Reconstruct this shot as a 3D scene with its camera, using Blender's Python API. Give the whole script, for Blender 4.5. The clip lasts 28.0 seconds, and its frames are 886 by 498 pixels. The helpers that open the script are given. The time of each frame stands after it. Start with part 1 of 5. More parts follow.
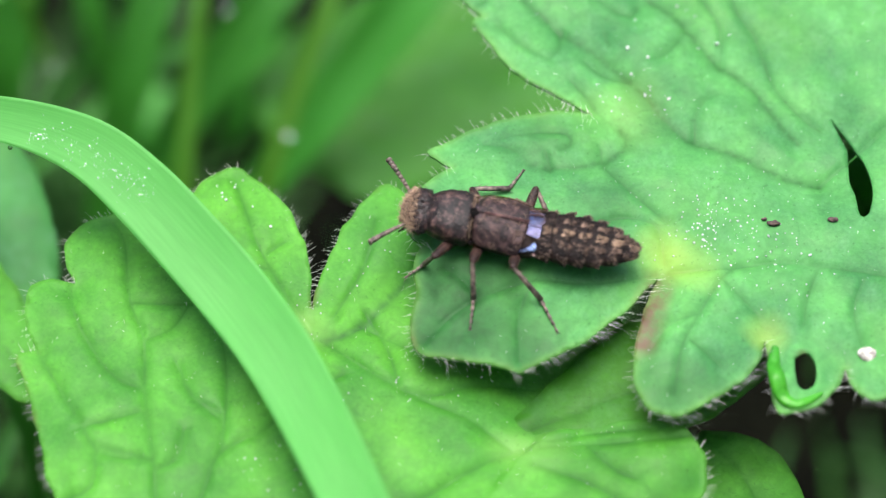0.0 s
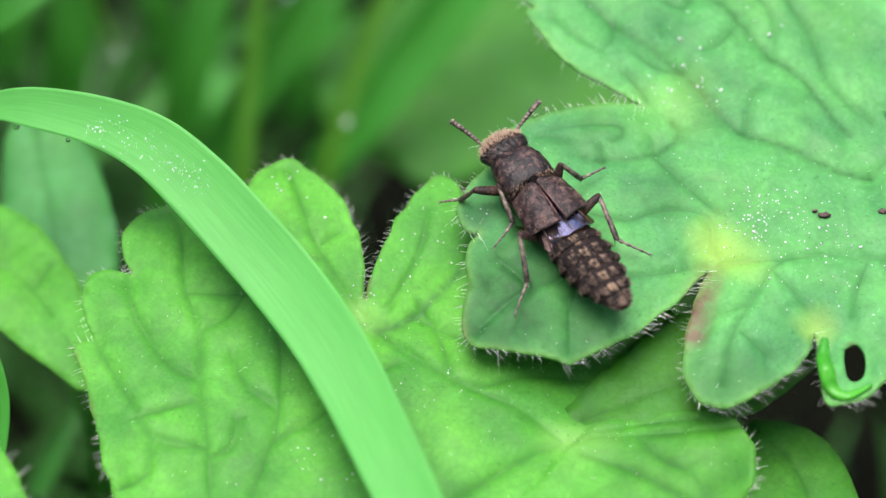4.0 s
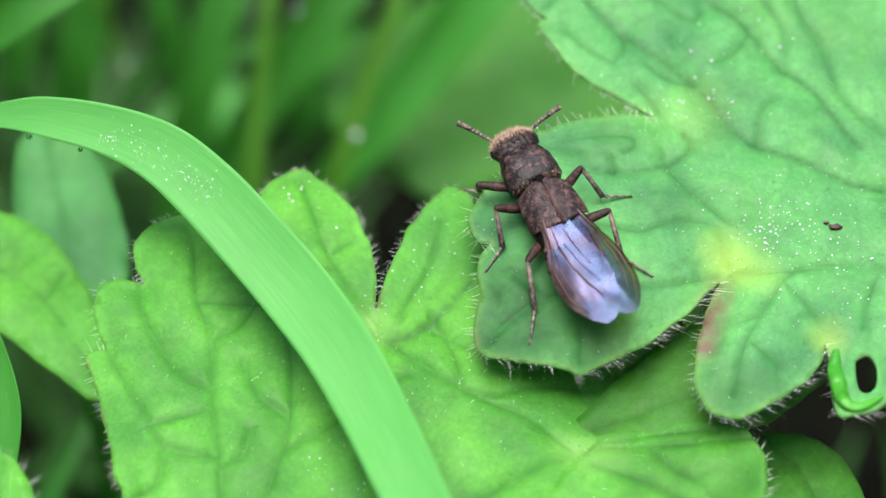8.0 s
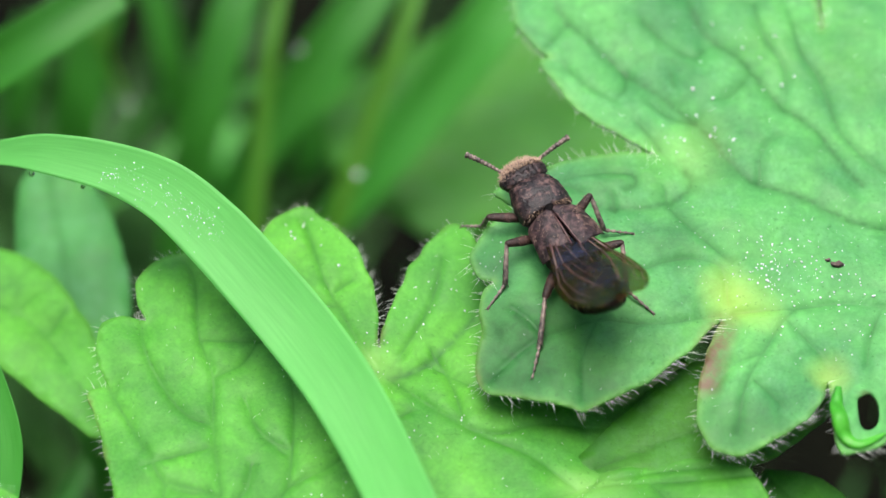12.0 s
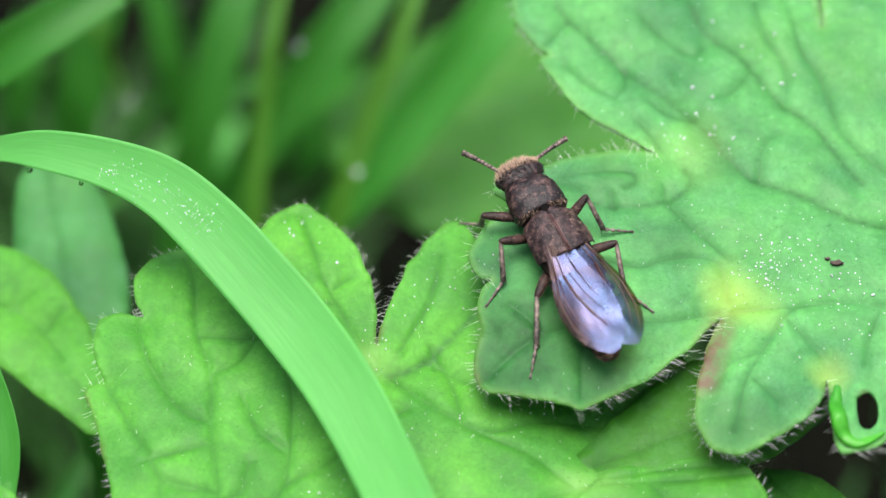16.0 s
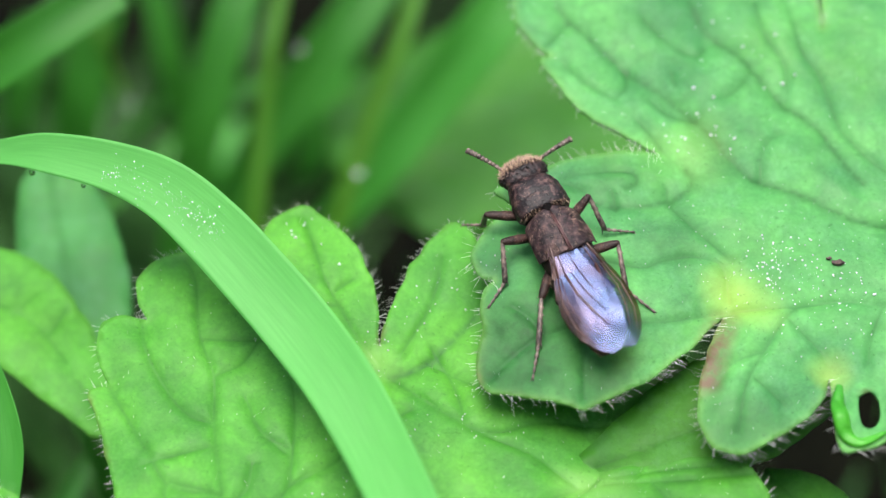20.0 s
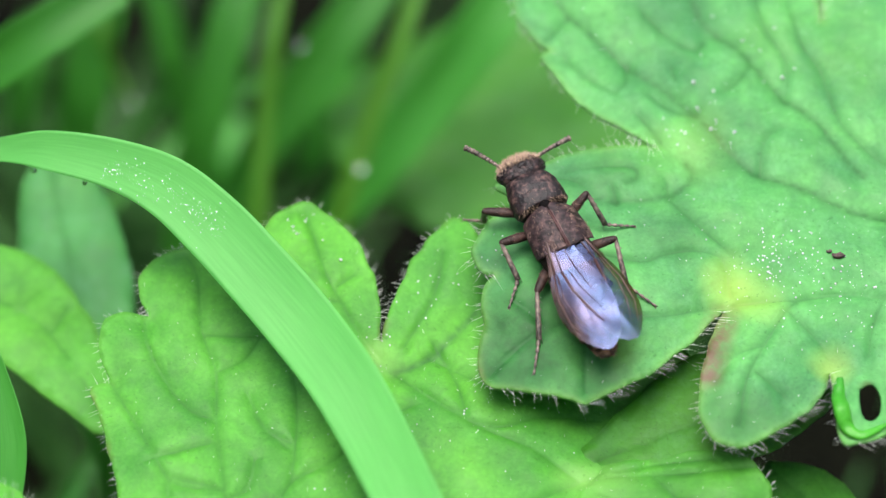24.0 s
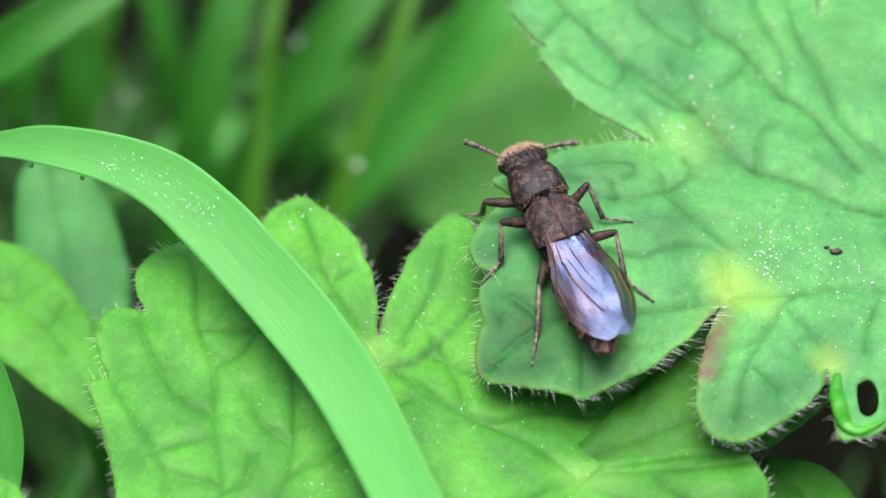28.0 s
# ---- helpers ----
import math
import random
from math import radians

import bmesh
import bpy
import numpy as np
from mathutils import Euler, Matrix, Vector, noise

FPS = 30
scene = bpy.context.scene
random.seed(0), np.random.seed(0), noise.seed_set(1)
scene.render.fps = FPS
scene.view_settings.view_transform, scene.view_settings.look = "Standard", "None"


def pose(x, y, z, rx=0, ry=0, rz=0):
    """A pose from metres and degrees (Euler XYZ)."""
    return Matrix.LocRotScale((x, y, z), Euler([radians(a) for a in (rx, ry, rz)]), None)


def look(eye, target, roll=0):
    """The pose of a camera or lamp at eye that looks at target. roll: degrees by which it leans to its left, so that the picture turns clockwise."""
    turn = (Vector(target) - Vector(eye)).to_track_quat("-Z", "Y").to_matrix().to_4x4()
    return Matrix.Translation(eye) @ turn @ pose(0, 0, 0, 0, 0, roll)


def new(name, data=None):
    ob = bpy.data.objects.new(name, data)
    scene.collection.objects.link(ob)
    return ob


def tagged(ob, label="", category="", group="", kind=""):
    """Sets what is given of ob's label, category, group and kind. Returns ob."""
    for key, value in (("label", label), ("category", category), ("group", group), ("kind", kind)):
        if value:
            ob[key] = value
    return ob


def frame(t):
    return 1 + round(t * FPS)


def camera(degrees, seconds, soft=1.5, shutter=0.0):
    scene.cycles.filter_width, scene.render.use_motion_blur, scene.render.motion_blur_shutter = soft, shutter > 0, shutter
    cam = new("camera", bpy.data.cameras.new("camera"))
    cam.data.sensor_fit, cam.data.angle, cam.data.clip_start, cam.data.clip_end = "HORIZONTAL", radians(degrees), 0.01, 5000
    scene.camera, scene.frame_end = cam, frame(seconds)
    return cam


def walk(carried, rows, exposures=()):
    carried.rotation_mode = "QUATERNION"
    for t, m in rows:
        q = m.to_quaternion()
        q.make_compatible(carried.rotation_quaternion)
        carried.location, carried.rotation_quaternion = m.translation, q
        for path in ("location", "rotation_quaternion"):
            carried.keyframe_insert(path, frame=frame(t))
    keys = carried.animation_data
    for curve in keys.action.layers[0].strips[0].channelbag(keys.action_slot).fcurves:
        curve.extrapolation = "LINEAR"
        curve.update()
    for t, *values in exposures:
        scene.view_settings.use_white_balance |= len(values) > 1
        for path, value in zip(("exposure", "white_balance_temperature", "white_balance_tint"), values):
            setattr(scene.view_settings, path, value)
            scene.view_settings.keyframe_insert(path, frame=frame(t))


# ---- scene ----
from mathutils import geometry

cam = camera(20, 28.0, 1.25, 0.5)
cam.data.dof.use_dof = True
cam.data.dof.focus_distance = 0.1428
cam.data.dof.aperture_fstop = 20.0
EYES = [
    (0, -0.77, -100.78, 99.40, 45.361, -1.093, -1.416),
    (0.5, 0.05, -100.97, 99.28, 45.244, -0.728, -0.960),
    (1, 0.78, -100.62, 100.04, 44.941, -0.302, -0.634),
    (1.5, 0.73, -100.56, 100.15, 44.867, -0.149, -0.423),
    (2, 0.40, -100.92, 100.12, 44.972, -0.261, -0.248),
    (2.5, 1.41, -100.56, 101.31, 44.525, 0.341, -0.054),
    (3, 0.32, -100.85, 101.41, 44.550, 0.026, -0.273),
    (3.5, 0.71, -100.46, 101.55, 44.442, 0.157, -0.174),
    (5.5, 0.25, -100.96, 101.18, 44.807, 0.062, -0.087),
    (6, 0.06, -101.00, 101.15, 44.868, -0.017, -0.112),
    (6.5, 0.22, -100.95, 101.09, 44.877, -0.073, -0.084),
    (7, 0.14, -101.13, 100.88, 44.975, -0.056, -0.002),
    (7.5, -0.01, -101.04, 101.04, 44.988, -0.085, -0.003),
    (8, 0.00, -101.12, 101.12, 45.000, -0.000, 0.000),
    (8.5, -0.01, -101.02, 101.21, 44.986, -0.020, 0.015),
    (9, 0.20, -101.07, 101.06, 45.061, 0.111, 0.103),
    (9.5, 0.12, -101.08, 101.28, 44.988, 0.169, 0.042),
    (10, -0.37, -101.12, 101.04, 45.169, -0.215, 0.362),
    (10.5, 0.76, -101.10, 101.64, 45.016, 0.670, 0.053),
    (11, -0.22, -100.87, 100.92, 45.741, -0.255, 0.172),
    (11.5, -0.18, -101.15, 101.19, 46.007, -0.209, 0.154),
    (12, -0.11, -101.47, 100.93, 45.999, -0.013, 0.014),
    (12.5, -0.21, -101.42, 100.77, 45.950, -0.177, 0.096),
    (14.5, -0.06, -101.50, 100.76, 45.983, -0.083, 0.168),
    (15, -0.22, -101.67, 100.85, 46.020, -0.114, 0.154),
    (15.5, -0.05, -101.41, 100.76, 45.985, -0.086, 0.099),
    (16, 0.07, -101.42, 100.56, 46.037, -0.106, 0.163),
    (16.5, -0.10, -101.52, 100.66, 46.017, -0.183, 0.191),
    (17, -0.27, -101.40, 100.84, 45.996, -0.176, 0.126),
    (17.5, -0.15, -101.46, 100.75, 45.992, -0.059, 0.142),
    (18, -0.12, -101.50, 100.72, 46.037, -0.138, 0.172),
    (18.5, -0.19, -101.56, 100.73, 46.062, -0.165, 0.144),
    (19, -0.11, -101.53, 100.66, 46.076, -0.050, 0.074),
    (19.5, -0.18, -101.67, 100.94, 46.035, 0.084, 0.101),
    (20, -0.06, -101.58, 100.70, 46.067, 0.043, 0.009),
    (20.5, -0.04, -101.56, 100.71, 46.059, 0.045, 0.014),
    (21, -0.03, -101.79, 100.75, 46.126, 0.089, -0.004),
    (21.5, -0.06, -101.78, 100.73, 46.155, 0.020, -0.009),
    (23.5, 0.14, -101.81, 100.81, 46.075, 0.198, -0.116),
    (24, 0.26, -101.84, 100.90, 45.970, 0.372, -0.100),
    (24.5, 0.02, -101.74, 100.79, 45.976, 0.165, -0.134),
    (25, 0.30, -101.75, 100.67, 45.987, 0.151, -0.095),
    (25.5, -0.02, -101.69, 100.73, 45.943, 0.138, -0.092),
    (26, -0.04, -101.81, 101.02, 45.872, 0.269, -0.123),
    (26.5, 0.10, -101.84, 101.00, 45.869, 0.307, -0.234),
    (27, 0.13, -101.81, 100.67, 45.946, 0.216, -0.162),
    (27.5, 0.13, -101.75, 100.66, 45.931, 0.151, -0.076),
    (28, -0.05, -101.92, 100.72, 45.934, 0.205, -0.189)]
walk(cam, [(t, pose(x / 1000, y / 1000, z / 1000, a, b, c)) for t, x, y, z, a, b, c in EYES],
     exposures=[(0, 1.4), (28, 1.4)])

# ---- light: a bright overcast sky ----
world = bpy.data.worlds.new("sky")
scene.world = world
world.use_nodes = True
wn = world.node_tree.nodes
sky = wn.new("ShaderNodeTexSky")
sky.sky_type = "NISHITA"
sky.sun_disc = False
sky.sun_elevation = radians(86)
sky.sun_rotation = radians(233)
sky.air_density = 1.0
sky.dust_density = 4.0
wn["Background"].inputs["Strength"].default_value = 0.14
world.node_tree.links.new(sky.outputs[0], wn["Background"].inputs["Color"])
sun = new("sun", bpy.data.lights.new("sun", "SUN"))
sun.data.energy = 2.2
sun.data.angle = radians(45)
sun.data.color = (1.0, 0.97, 0.92)
sun.matrix_world = look((-0.08, -0.06, 1.5), (0, 0, 0))

MM = 0.001
PLANE = pose(0, 0, 0, 15, 0, 0)


# ---- materials ----
class Mat:
    """A node material, built step by step."""

    def __init__(self, name, rough=0.5, spec=0.5):
        self.m = bpy.data.materials.new(name)
        self.m.use_nodes = True
        self.t = self.m.node_tree
        self.b = self.t.nodes["Principled BSDF"]
        self.b.inputs["Roughness"].default_value = rough
        self.b.inputs["Specular IOR Level"].default_value = spec
        self.co = self.node("ShaderNodeTexCoord").outputs["Object"]

    def node(self, kind, **kw):
        n = self.t.nodes.new(kind)
        for k, v in kw.items():
            n.inputs[k.replace("_", " ")].default_value = v
        return n

    def link(self, a, b):
        self.t.links.new(a, b)

    def noise(self, scale, detail=4.0, rough=0.55):
        n = self.node("ShaderNodeTexNoise", Scale=scale, Detail=detail, Roughness=rough)
        self.link(self.co, n.inputs["Vector"])
        return n.outputs["Fac"]

    def ramp(self, fac, stops):
        n = self.node("ShaderNodeValToRGB")
        e = n.color_ramp.elements
        while len(e) < len(stops):
            e.new(0.5)
        for k, (p, c) in enumerate(stops):
            e[k].position = p
            e[k].color = (*c, 1.0)
        self.link(fac, n.inputs["Fac"])
        return n.outputs["Color"]

    def attr(self, name):
        n = self.node("ShaderNodeAttribute")
        n.attribute_name = name
        return n.outputs["Fac"]

    def mix(self, fac, a, b, kind="MIX"):
        n = self.node("ShaderNodeMix")
        n.data_type = "RGBA"
        n.blend_type = kind
        for v, i in ((fac, 0), (a, 6), (b, 7)):
            if isinstance(v, (int, float)):
                n.inputs[i].default_value = v
            elif isinstance(v, tuple):
                n.inputs[i].default_value = (*v, 1.0)
            else:
                self.link(v, n.inputs[i])
        return n.outputs[2]

    def math(self, op, a, b=0.0):
        n = self.node("ShaderNodeMath")
        n.operation = op
        for v, i in ((a, 0), (b, 1)):
            if isinstance(v, (int, float)):
                n.inputs[i].default_value = v
            else:
                self.link(v, n.inputs[i])
        return n.outputs[0]

    def color(self, c):
        if isinstance(c, tuple):
            self.b.inputs["Base Color"].default_value = (*c, 1.0)
        else:
            self.link(c, self.b.inputs["Base Color"])
        return self

    def bump(self, height, strength, dist):
        n = self.node("ShaderNodeBump", Strength=strength, Distance=dist)
        self.link(height, n.inputs["Height"])
        self.link(n.outputs[0], self.b.inputs["Normal"])
        return self

    def through_light(self, share, c):
        """Lets a share of the light pass through a thin sheet."""
        tr = self.node("ShaderNodeBsdfTranslucent")
        if isinstance(c, tuple):
            tr.inputs["Color"].default_value = (*c, 1.0)
        else:
            self.link(c, tr.inputs["Color"])
        mx = self.node("ShaderNodeMixShader")
        mx.inputs[0].default_value = share
        self.link(self.b.outputs[0], mx.inputs[1])
        self.link(tr.outputs[0], mx.inputs[2])
        out = [n for n in self.t.nodes if n.type == "OUTPUT_MATERIAL"][0]
        self.link(mx.outputs[0], out.inputs["Surface"])
        return self


def leaf_material(name, dark, light, pale, rough=0.54, share=0.3, net=0.5, sheen_share=0.4):
    k = Mat(name, rough, 0.22)
    warp = k.node("ShaderNodeTexNoise", Scale=420.0, Detail=3.0)
    k.link(k.co, warp.inputs["Vector"])
    shift = k.node("ShaderNodeVectorMath")
    shift.operation = "MULTIPLY_ADD"
    shift.inputs[1].default_value = (0.0022, 0.0022, 0.0022)
    k.link(warp.outputs["Color"], shift.inputs[0])
    k.link(k.co, shift.inputs[2])

    def web(scale, wide):
        cell = k.node("ShaderNodeTexVoronoi", Scale=scale)
        cell.feature = "DISTANCE_TO_EDGE"
        k.link(shift.outputs[0], cell.inputs["Vector"])
        return k.ramp(cell.outputs["Distance"], [(0.0, (1, 1, 1)), (wide, (0, 0, 0))])

    coarse, fine = web(560.0, 0.2), web(1700.0, 0.3)
    big = k.ramp(k.noise(170, 3), [(0.37, dark), (0.62, light)])
    lime = k.ramp(k.noise(95, 4, 0.6), [(0.5, (0, 0, 0)), (0.68, (1, 1, 1))])
    big = k.mix(k.math("MULTIPLY", lime, 0.38), big, (light[0] * 1.35, light[1] * 1.12, light[2] * 0.6))
    mid = k.ramp(k.noise(1200, 6, 0.7), [(0.34, (0, 0, 0)), (0.68, (1, 1, 1))])
    c = k.mix(k.math("MULTIPLY", mid, 0.3), big, tuple(v * 0.55 for v in dark))
    grain = k.ramp(k.noise(5200, 3, 0.7), [(0.35, (0, 0, 0)), (0.7, (1, 1, 1))])
    c = k.mix(k.math("MULTIPLY", grain, 0.26), c, tuple(min(1.0, v * 1.35) for v in light))
    # Pale blue-grey blotches: the leaf's sky sheen, painted into its colour.
    sheen_blotch = k.ramp(k.noise(430, 6, 0.72), [(0.48, (0, 0, 0)), (0.74, (1, 1, 1))])
    c = k.mix(k.math("MULTIPLY", sheen_blotch, sheen_share), c, (light[0] * 1.5 + 0.05, light[1] * 1.1 + 0.05, light[2] * 1.5 + 0.1))
    patch = k.ramp(k.noise(260, 3, 0.6), [(0.4, (0, 0, 0)), (0.62, (1, 1, 1))])
    c = k.mix(k.math("MULTIPLY", fine, net * 0.36), c, tuple(v * 0.62 for v in dark))
    c = k.mix(k.math("MULTIPLY", k.math("MULTIPLY", coarse, patch), net * 0.6), c, tuple(v * 0.55 for v in dark))
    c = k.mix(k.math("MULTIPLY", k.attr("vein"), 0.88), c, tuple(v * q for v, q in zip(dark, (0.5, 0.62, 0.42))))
    # Darker green patches; in creases and the lower front lobe this is painted shade.
    c = k.mix(k.math("MULTIPLY", k.attr("deep_shade"), k.ramp(k.noise(650, 6, 0.7), [(0.3, (0.7,) * 3), (0.55, (1, 1, 1))])), c, k.mix(mid, (0.014, 0.1, 0.018), (0.006, 0.045, 0.009)))
    c = k.mix(k.attr("pale"), c, pale)
    c = k.mix(k.math("MULTIPLY", k.attr("brown"), k.ramp(k.noise(900, 5, 0.7), [(0.38, (0.35,) * 3), (0.58, (1, 1, 1))])), c, (0.12, 0.075, 0.048))
    specks = k.ramp(k.noise(3600, 2), [(0.3, (1, 1, 1)), (0.34, (0, 0, 0))])
    c = k.mix(k.math("MULTIPLY", specks, 0.35), c, tuple(v * 0.25 for v in dark))
    k.color(c)
    relief = k.math("ADD", k.math("MULTIPLY", k.noise(1500, 4, 0.6), 1.0), k.math("MULTIPLY", k.noise(420, 2), 1.2))
    relief = k.math("SUBTRACT", relief, k.math("MULTIPLY", coarse, net * 0.6))
    relief = k.math("SUBTRACT", relief, k.math("MULTIPLY", fine, net * 0.4))
    k.bump(relief, 0.55, 0.00008)
    k.through_light(share, k.mix(0.5, c, (0.16, 0.62, 0.06)))
    k.link(k.ramp(k.noise(420, 4), [(0.3, (rough - 0.12,) * 3), (0.7, (rough + 0.16,) * 3)]), k.b.inputs["Roughness"])
    return k.m


def plain(name, c1, c2, scale, rough=0.5, bump=0.0, spec=0.5):
    k = Mat(name, rough, spec)
    k.color(k.ramp(k.noise(scale, 5), [(0.35, c1), (0.68, c2)]))
    if bump:
        k.bump(k.noise(scale * 3, 4), 0.6, bump)
    return k.m


M_LEAF = leaf_material("leaf_green", (0.032, 0.165, 0.05), (0.09, 0.335, 0.08), (0.34, 0.5, 0.07), sheen_share=0.26, share=0.2)
M_LEAF_LOW = leaf_material("leaf_fresh_green", (0.036, 0.19, 0.022), (0.09, 0.36, 0.034), (0.2, 0.42, 0.1), sheen_share=0.18, share=0.28)
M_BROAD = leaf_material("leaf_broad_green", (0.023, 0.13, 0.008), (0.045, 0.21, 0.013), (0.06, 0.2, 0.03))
M_LEAF_COOL = leaf_material("leaf_cool_green", (0.03, 0.15, 0.035), (0.062, 0.26, 0.062), (0.1, 0.3, 0.08))
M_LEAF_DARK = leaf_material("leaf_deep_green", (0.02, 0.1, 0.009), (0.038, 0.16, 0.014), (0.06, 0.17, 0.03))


def blade_material(name, c1, c2, share=0.3):
    k = Mat(name, 0.5, 0.3)
    uv = k.node("ShaderNodeUVMap")
    uv.uv_map = "UVMap"
    mp = k.node("ShaderNodeMapping")
    mp.inputs["Scale"].default_value = (16.0, 0.6, 1.0)
    k.link(uv.outputs[0], mp.inputs["Vector"])
    n = k.node("ShaderNodeTexNoise", Scale=1.6, Detail=3.0)
    k.link(mp.outputs[0], n.inputs["Vector"])
    c = k.ramp(n.outputs["Fac"], [(0.32, c1), (0.66, c2)])
    c = k.mix(k.math("MULTIPLY", k.noise(160, 3), 0.7), c, c1)
    k.color(c)
    k.bump(n.outputs["Fac"], 0.2, 0.00005)
    k.through_light(share, k.mix(0.6, c, (0.26, 0.74, 0.11)))
    return k.m


M_BLADE = blade_material("grass_bright", (0.085, 0.35, 0.072), (0.125, 0.46, 0.1), 0.44)
M_GRASS = blade_material("grass_green", (0.019, 0.12, 0.01), (0.034, 0.19, 0.016))
M_GRASS_PALE = blade_material("grass_yellow_green", (0.036, 0.135, 0.008), (0.062, 0.19, 0.012))
M_GRASS_LIGHT = blade_material("grass_light_green", (0.032, 0.2, 0.02), (0.058, 0.27, 0.036))
M_MEADOW = plain("meadow_green", (0.012, 0.06, 0.008), (0.03, 0.12, 0.015), 60, 0.6)
M_RIB = plain("leaf_vein", (0.03, 0.17, 0.024), (0.045, 0.24, 0.034), 600, 0.6, 0.0, 0.2)
k = Mat("leaf_hair", 0.4, 0.5)
k.color(k.ramp(k.noise(900), [(0.35, (0.8, 0.86, 0.76)), (0.7, (0.92, 0.96, 0.88))]))
M_HAIR = k.m
M_CURL = leaf_material("leaf_gloss_green", (0.03, 0.24, 0.02), (0.07, 0.36, 0.03), (0.2, 0.42, 0.1), rough=0.28, share=0.3, sheen_share=0.05)
M_GALL = plain("dried_spot", (0.12, 0.1, 0.09), (0.6, 0.62, 0.55), 2600, 0.6, 0.00004)
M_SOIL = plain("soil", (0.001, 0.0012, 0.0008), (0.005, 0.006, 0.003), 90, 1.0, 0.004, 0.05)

M_CRUMB = plain("plant_crumb", (0.03, 0.018, 0.016), (0.12, 0.075, 0.066), 5000, 0.8, 0.00005)

k = Mat("dew", 0.02, 0.5)
# White and half opaque: the drops' sky glints are painted into the colour.
k.color((0.95, 0.98, 1.0))
k.b.inputs["Transmission Weight"].default_value = 0.5
k.b.inputs["IOR"].default_value = 1.33
M_DEW = k.m
k = Mat("clear_drop", 0.0, 0.5)
k.color((0.98, 1.0, 0.98))
k.b.inputs["Transmission Weight"].default_value = 1.0
k.b.inputs["IOR"].default_value = 1.33
M_DROP = k.m

k = Mat("beetle_mottled", 0.5, 0.3)
mott = k.noise(2300, 4, 0.62)
c = k.ramp(mott, [(0.45, (0.0026, 0.0016, 0.0024)), (0.53, (0.016, 0.0082, 0.0092)), (0.66, (0.095, 0.053, 0.046))])
c = k.mix(k.math("MULTIPLY", k.noise(9000, 3), 0.22), c, (0.02, 0.012, 0.011))
k.color(c)
k.bump(k.noise(6000, 4), 0.8, 0.00008)
M_BODY = k.m
k = Mat("elytra_brown", 0.55, 0.25)
c = k.ramp(k.noise(2300, 5, 0.66), [(0.38, (0.005, 0.0027, 0.0036)), (0.49, (0.02, 0.0105, 0.0118)), (0.66, (0.085, 0.048, 0.044))])
k.color(c)
k.bump(k.noise(7000, 4), 0.8, 0.00007)
M_ELYTRA = k.m
M_BLACK = plain("beetle_black", (0.002, 0.002, 0.002), (0.005, 0.004, 0.004), 2500, 0.8, 0.00003, 0.05)
M_DARK = plain("abdomen_dark", (0.003, 0.002, 0.002), (0.02, 0.012, 0.011), 2700, 0.62, 0.00006, 0.12)
M_TAN = plain("golden_hair", (0.26, 0.165, 0.11), (0.46, 0.34, 0.235), 2400, 0.5)
M_TUFT = plain("tan_tuft", (0.09, 0.058, 0.043), (0.26, 0.175, 0.13), 2600, 0.6)
M_DUSK = plain("dark_hair", (0.0022, 0.0015, 0.0015), (0.012, 0.007, 0.0065), 2400, 0.55)
M_LEG = plain("leg_brown", (0.006, 0.003, 0.0028), (0.05, 0.025, 0.02), 2600, 0.55, 0.00008, 0.25)
M_FOOT = plain("leg_grey_hair", (0.012, 0.008, 0.007), (0.2, 0.15, 0.125), 3000, 0.6, 0.00006)
M_EYE = plain("eye_black", (0.01, 0.008, 0.008), (0.03, 0.022, 0.02), 9000, 0.2, 0.00002)
M_SUTURE = plain("suture_pink", (0.075, 0.034, 0.034), (0.14, 0.068, 0.064), 2000, 0.5)

k = Mat("wing_membrane", 0.28, 0.5)
k.b.inputs["Metallic"].default_value = 1.0
sheen = k.ramp(k.noise(330, 3), [(0.34, (0.135, 0.22, 0.47)), (0.5, (0.165, 0.205, 0.45)), (0.66, (0.25, 0.225, 0.41))])
k.color(k.mix(k.attr("margin"), sheen, (0.22, 0.15, 0.165)))
k.bump(k.noise(600, 3), 0.16, 0.0002)
tp = k.node("ShaderNodeBsdfTransparent")
tp.inputs["Color"].default_value = (0.86, 0.78, 0.5, 1)
mx = k.node("ShaderNodeMixShader")
k.link(k.ramp(k.noise(500, 3), [(0.3, (0.78,) * 3), (0.7, (0.9,) * 3)]), mx.inputs[0])
k.link(k.b.outputs[0], mx.inputs[1])
haze = k.node("ShaderNodeBsdfTranslucent")
haze.inputs["Color"].default_value = (0.38, 0.3, 0.15, 1)
veil = k.node("ShaderNodeMixShader")
veil.inputs[0].default_value = 0.34
k.link(tp.outputs[0], veil.inputs[1])
k.link(haze.outputs[0], veil.inputs[2])
k.link(veil.outputs[0], mx.inputs[2])
k.link(mx.outputs[0], [n for n in k.t.nodes if n.type == "OUTPUT_MATERIAL"][0].inputs["Surface"])
M_WING = k.m
M_VEIN = plain("wing_vein", (0.035, 0.015, 0.012), (0.085, 0.04, 0.03), 1500, 0.4)


# ---- mesh helpers; shapes are drawn in millimetres ----
def mesh_of(name, verts, faces, material, smooth=True):
    me = bpy.data.meshes.new(name)
    me.from_pydata([tuple(c * MM for c in v) for v in verts], [], [tuple(f) for f in faces])
    me.materials.append(material)
    if smooth:
        me.polygons.foreach_set("use_smooth", [True] * len(me.polygons))
    me.update()
    return me


def part(name, shape, material, parent, label="", m=None):
    ob = new(name, mesh_of(name, shape[0], shape[1], material))
    ob.parent = parent
    if m is not None:
        ob.matrix_basis = m
    if label:
        tagged(ob, label)
    return ob


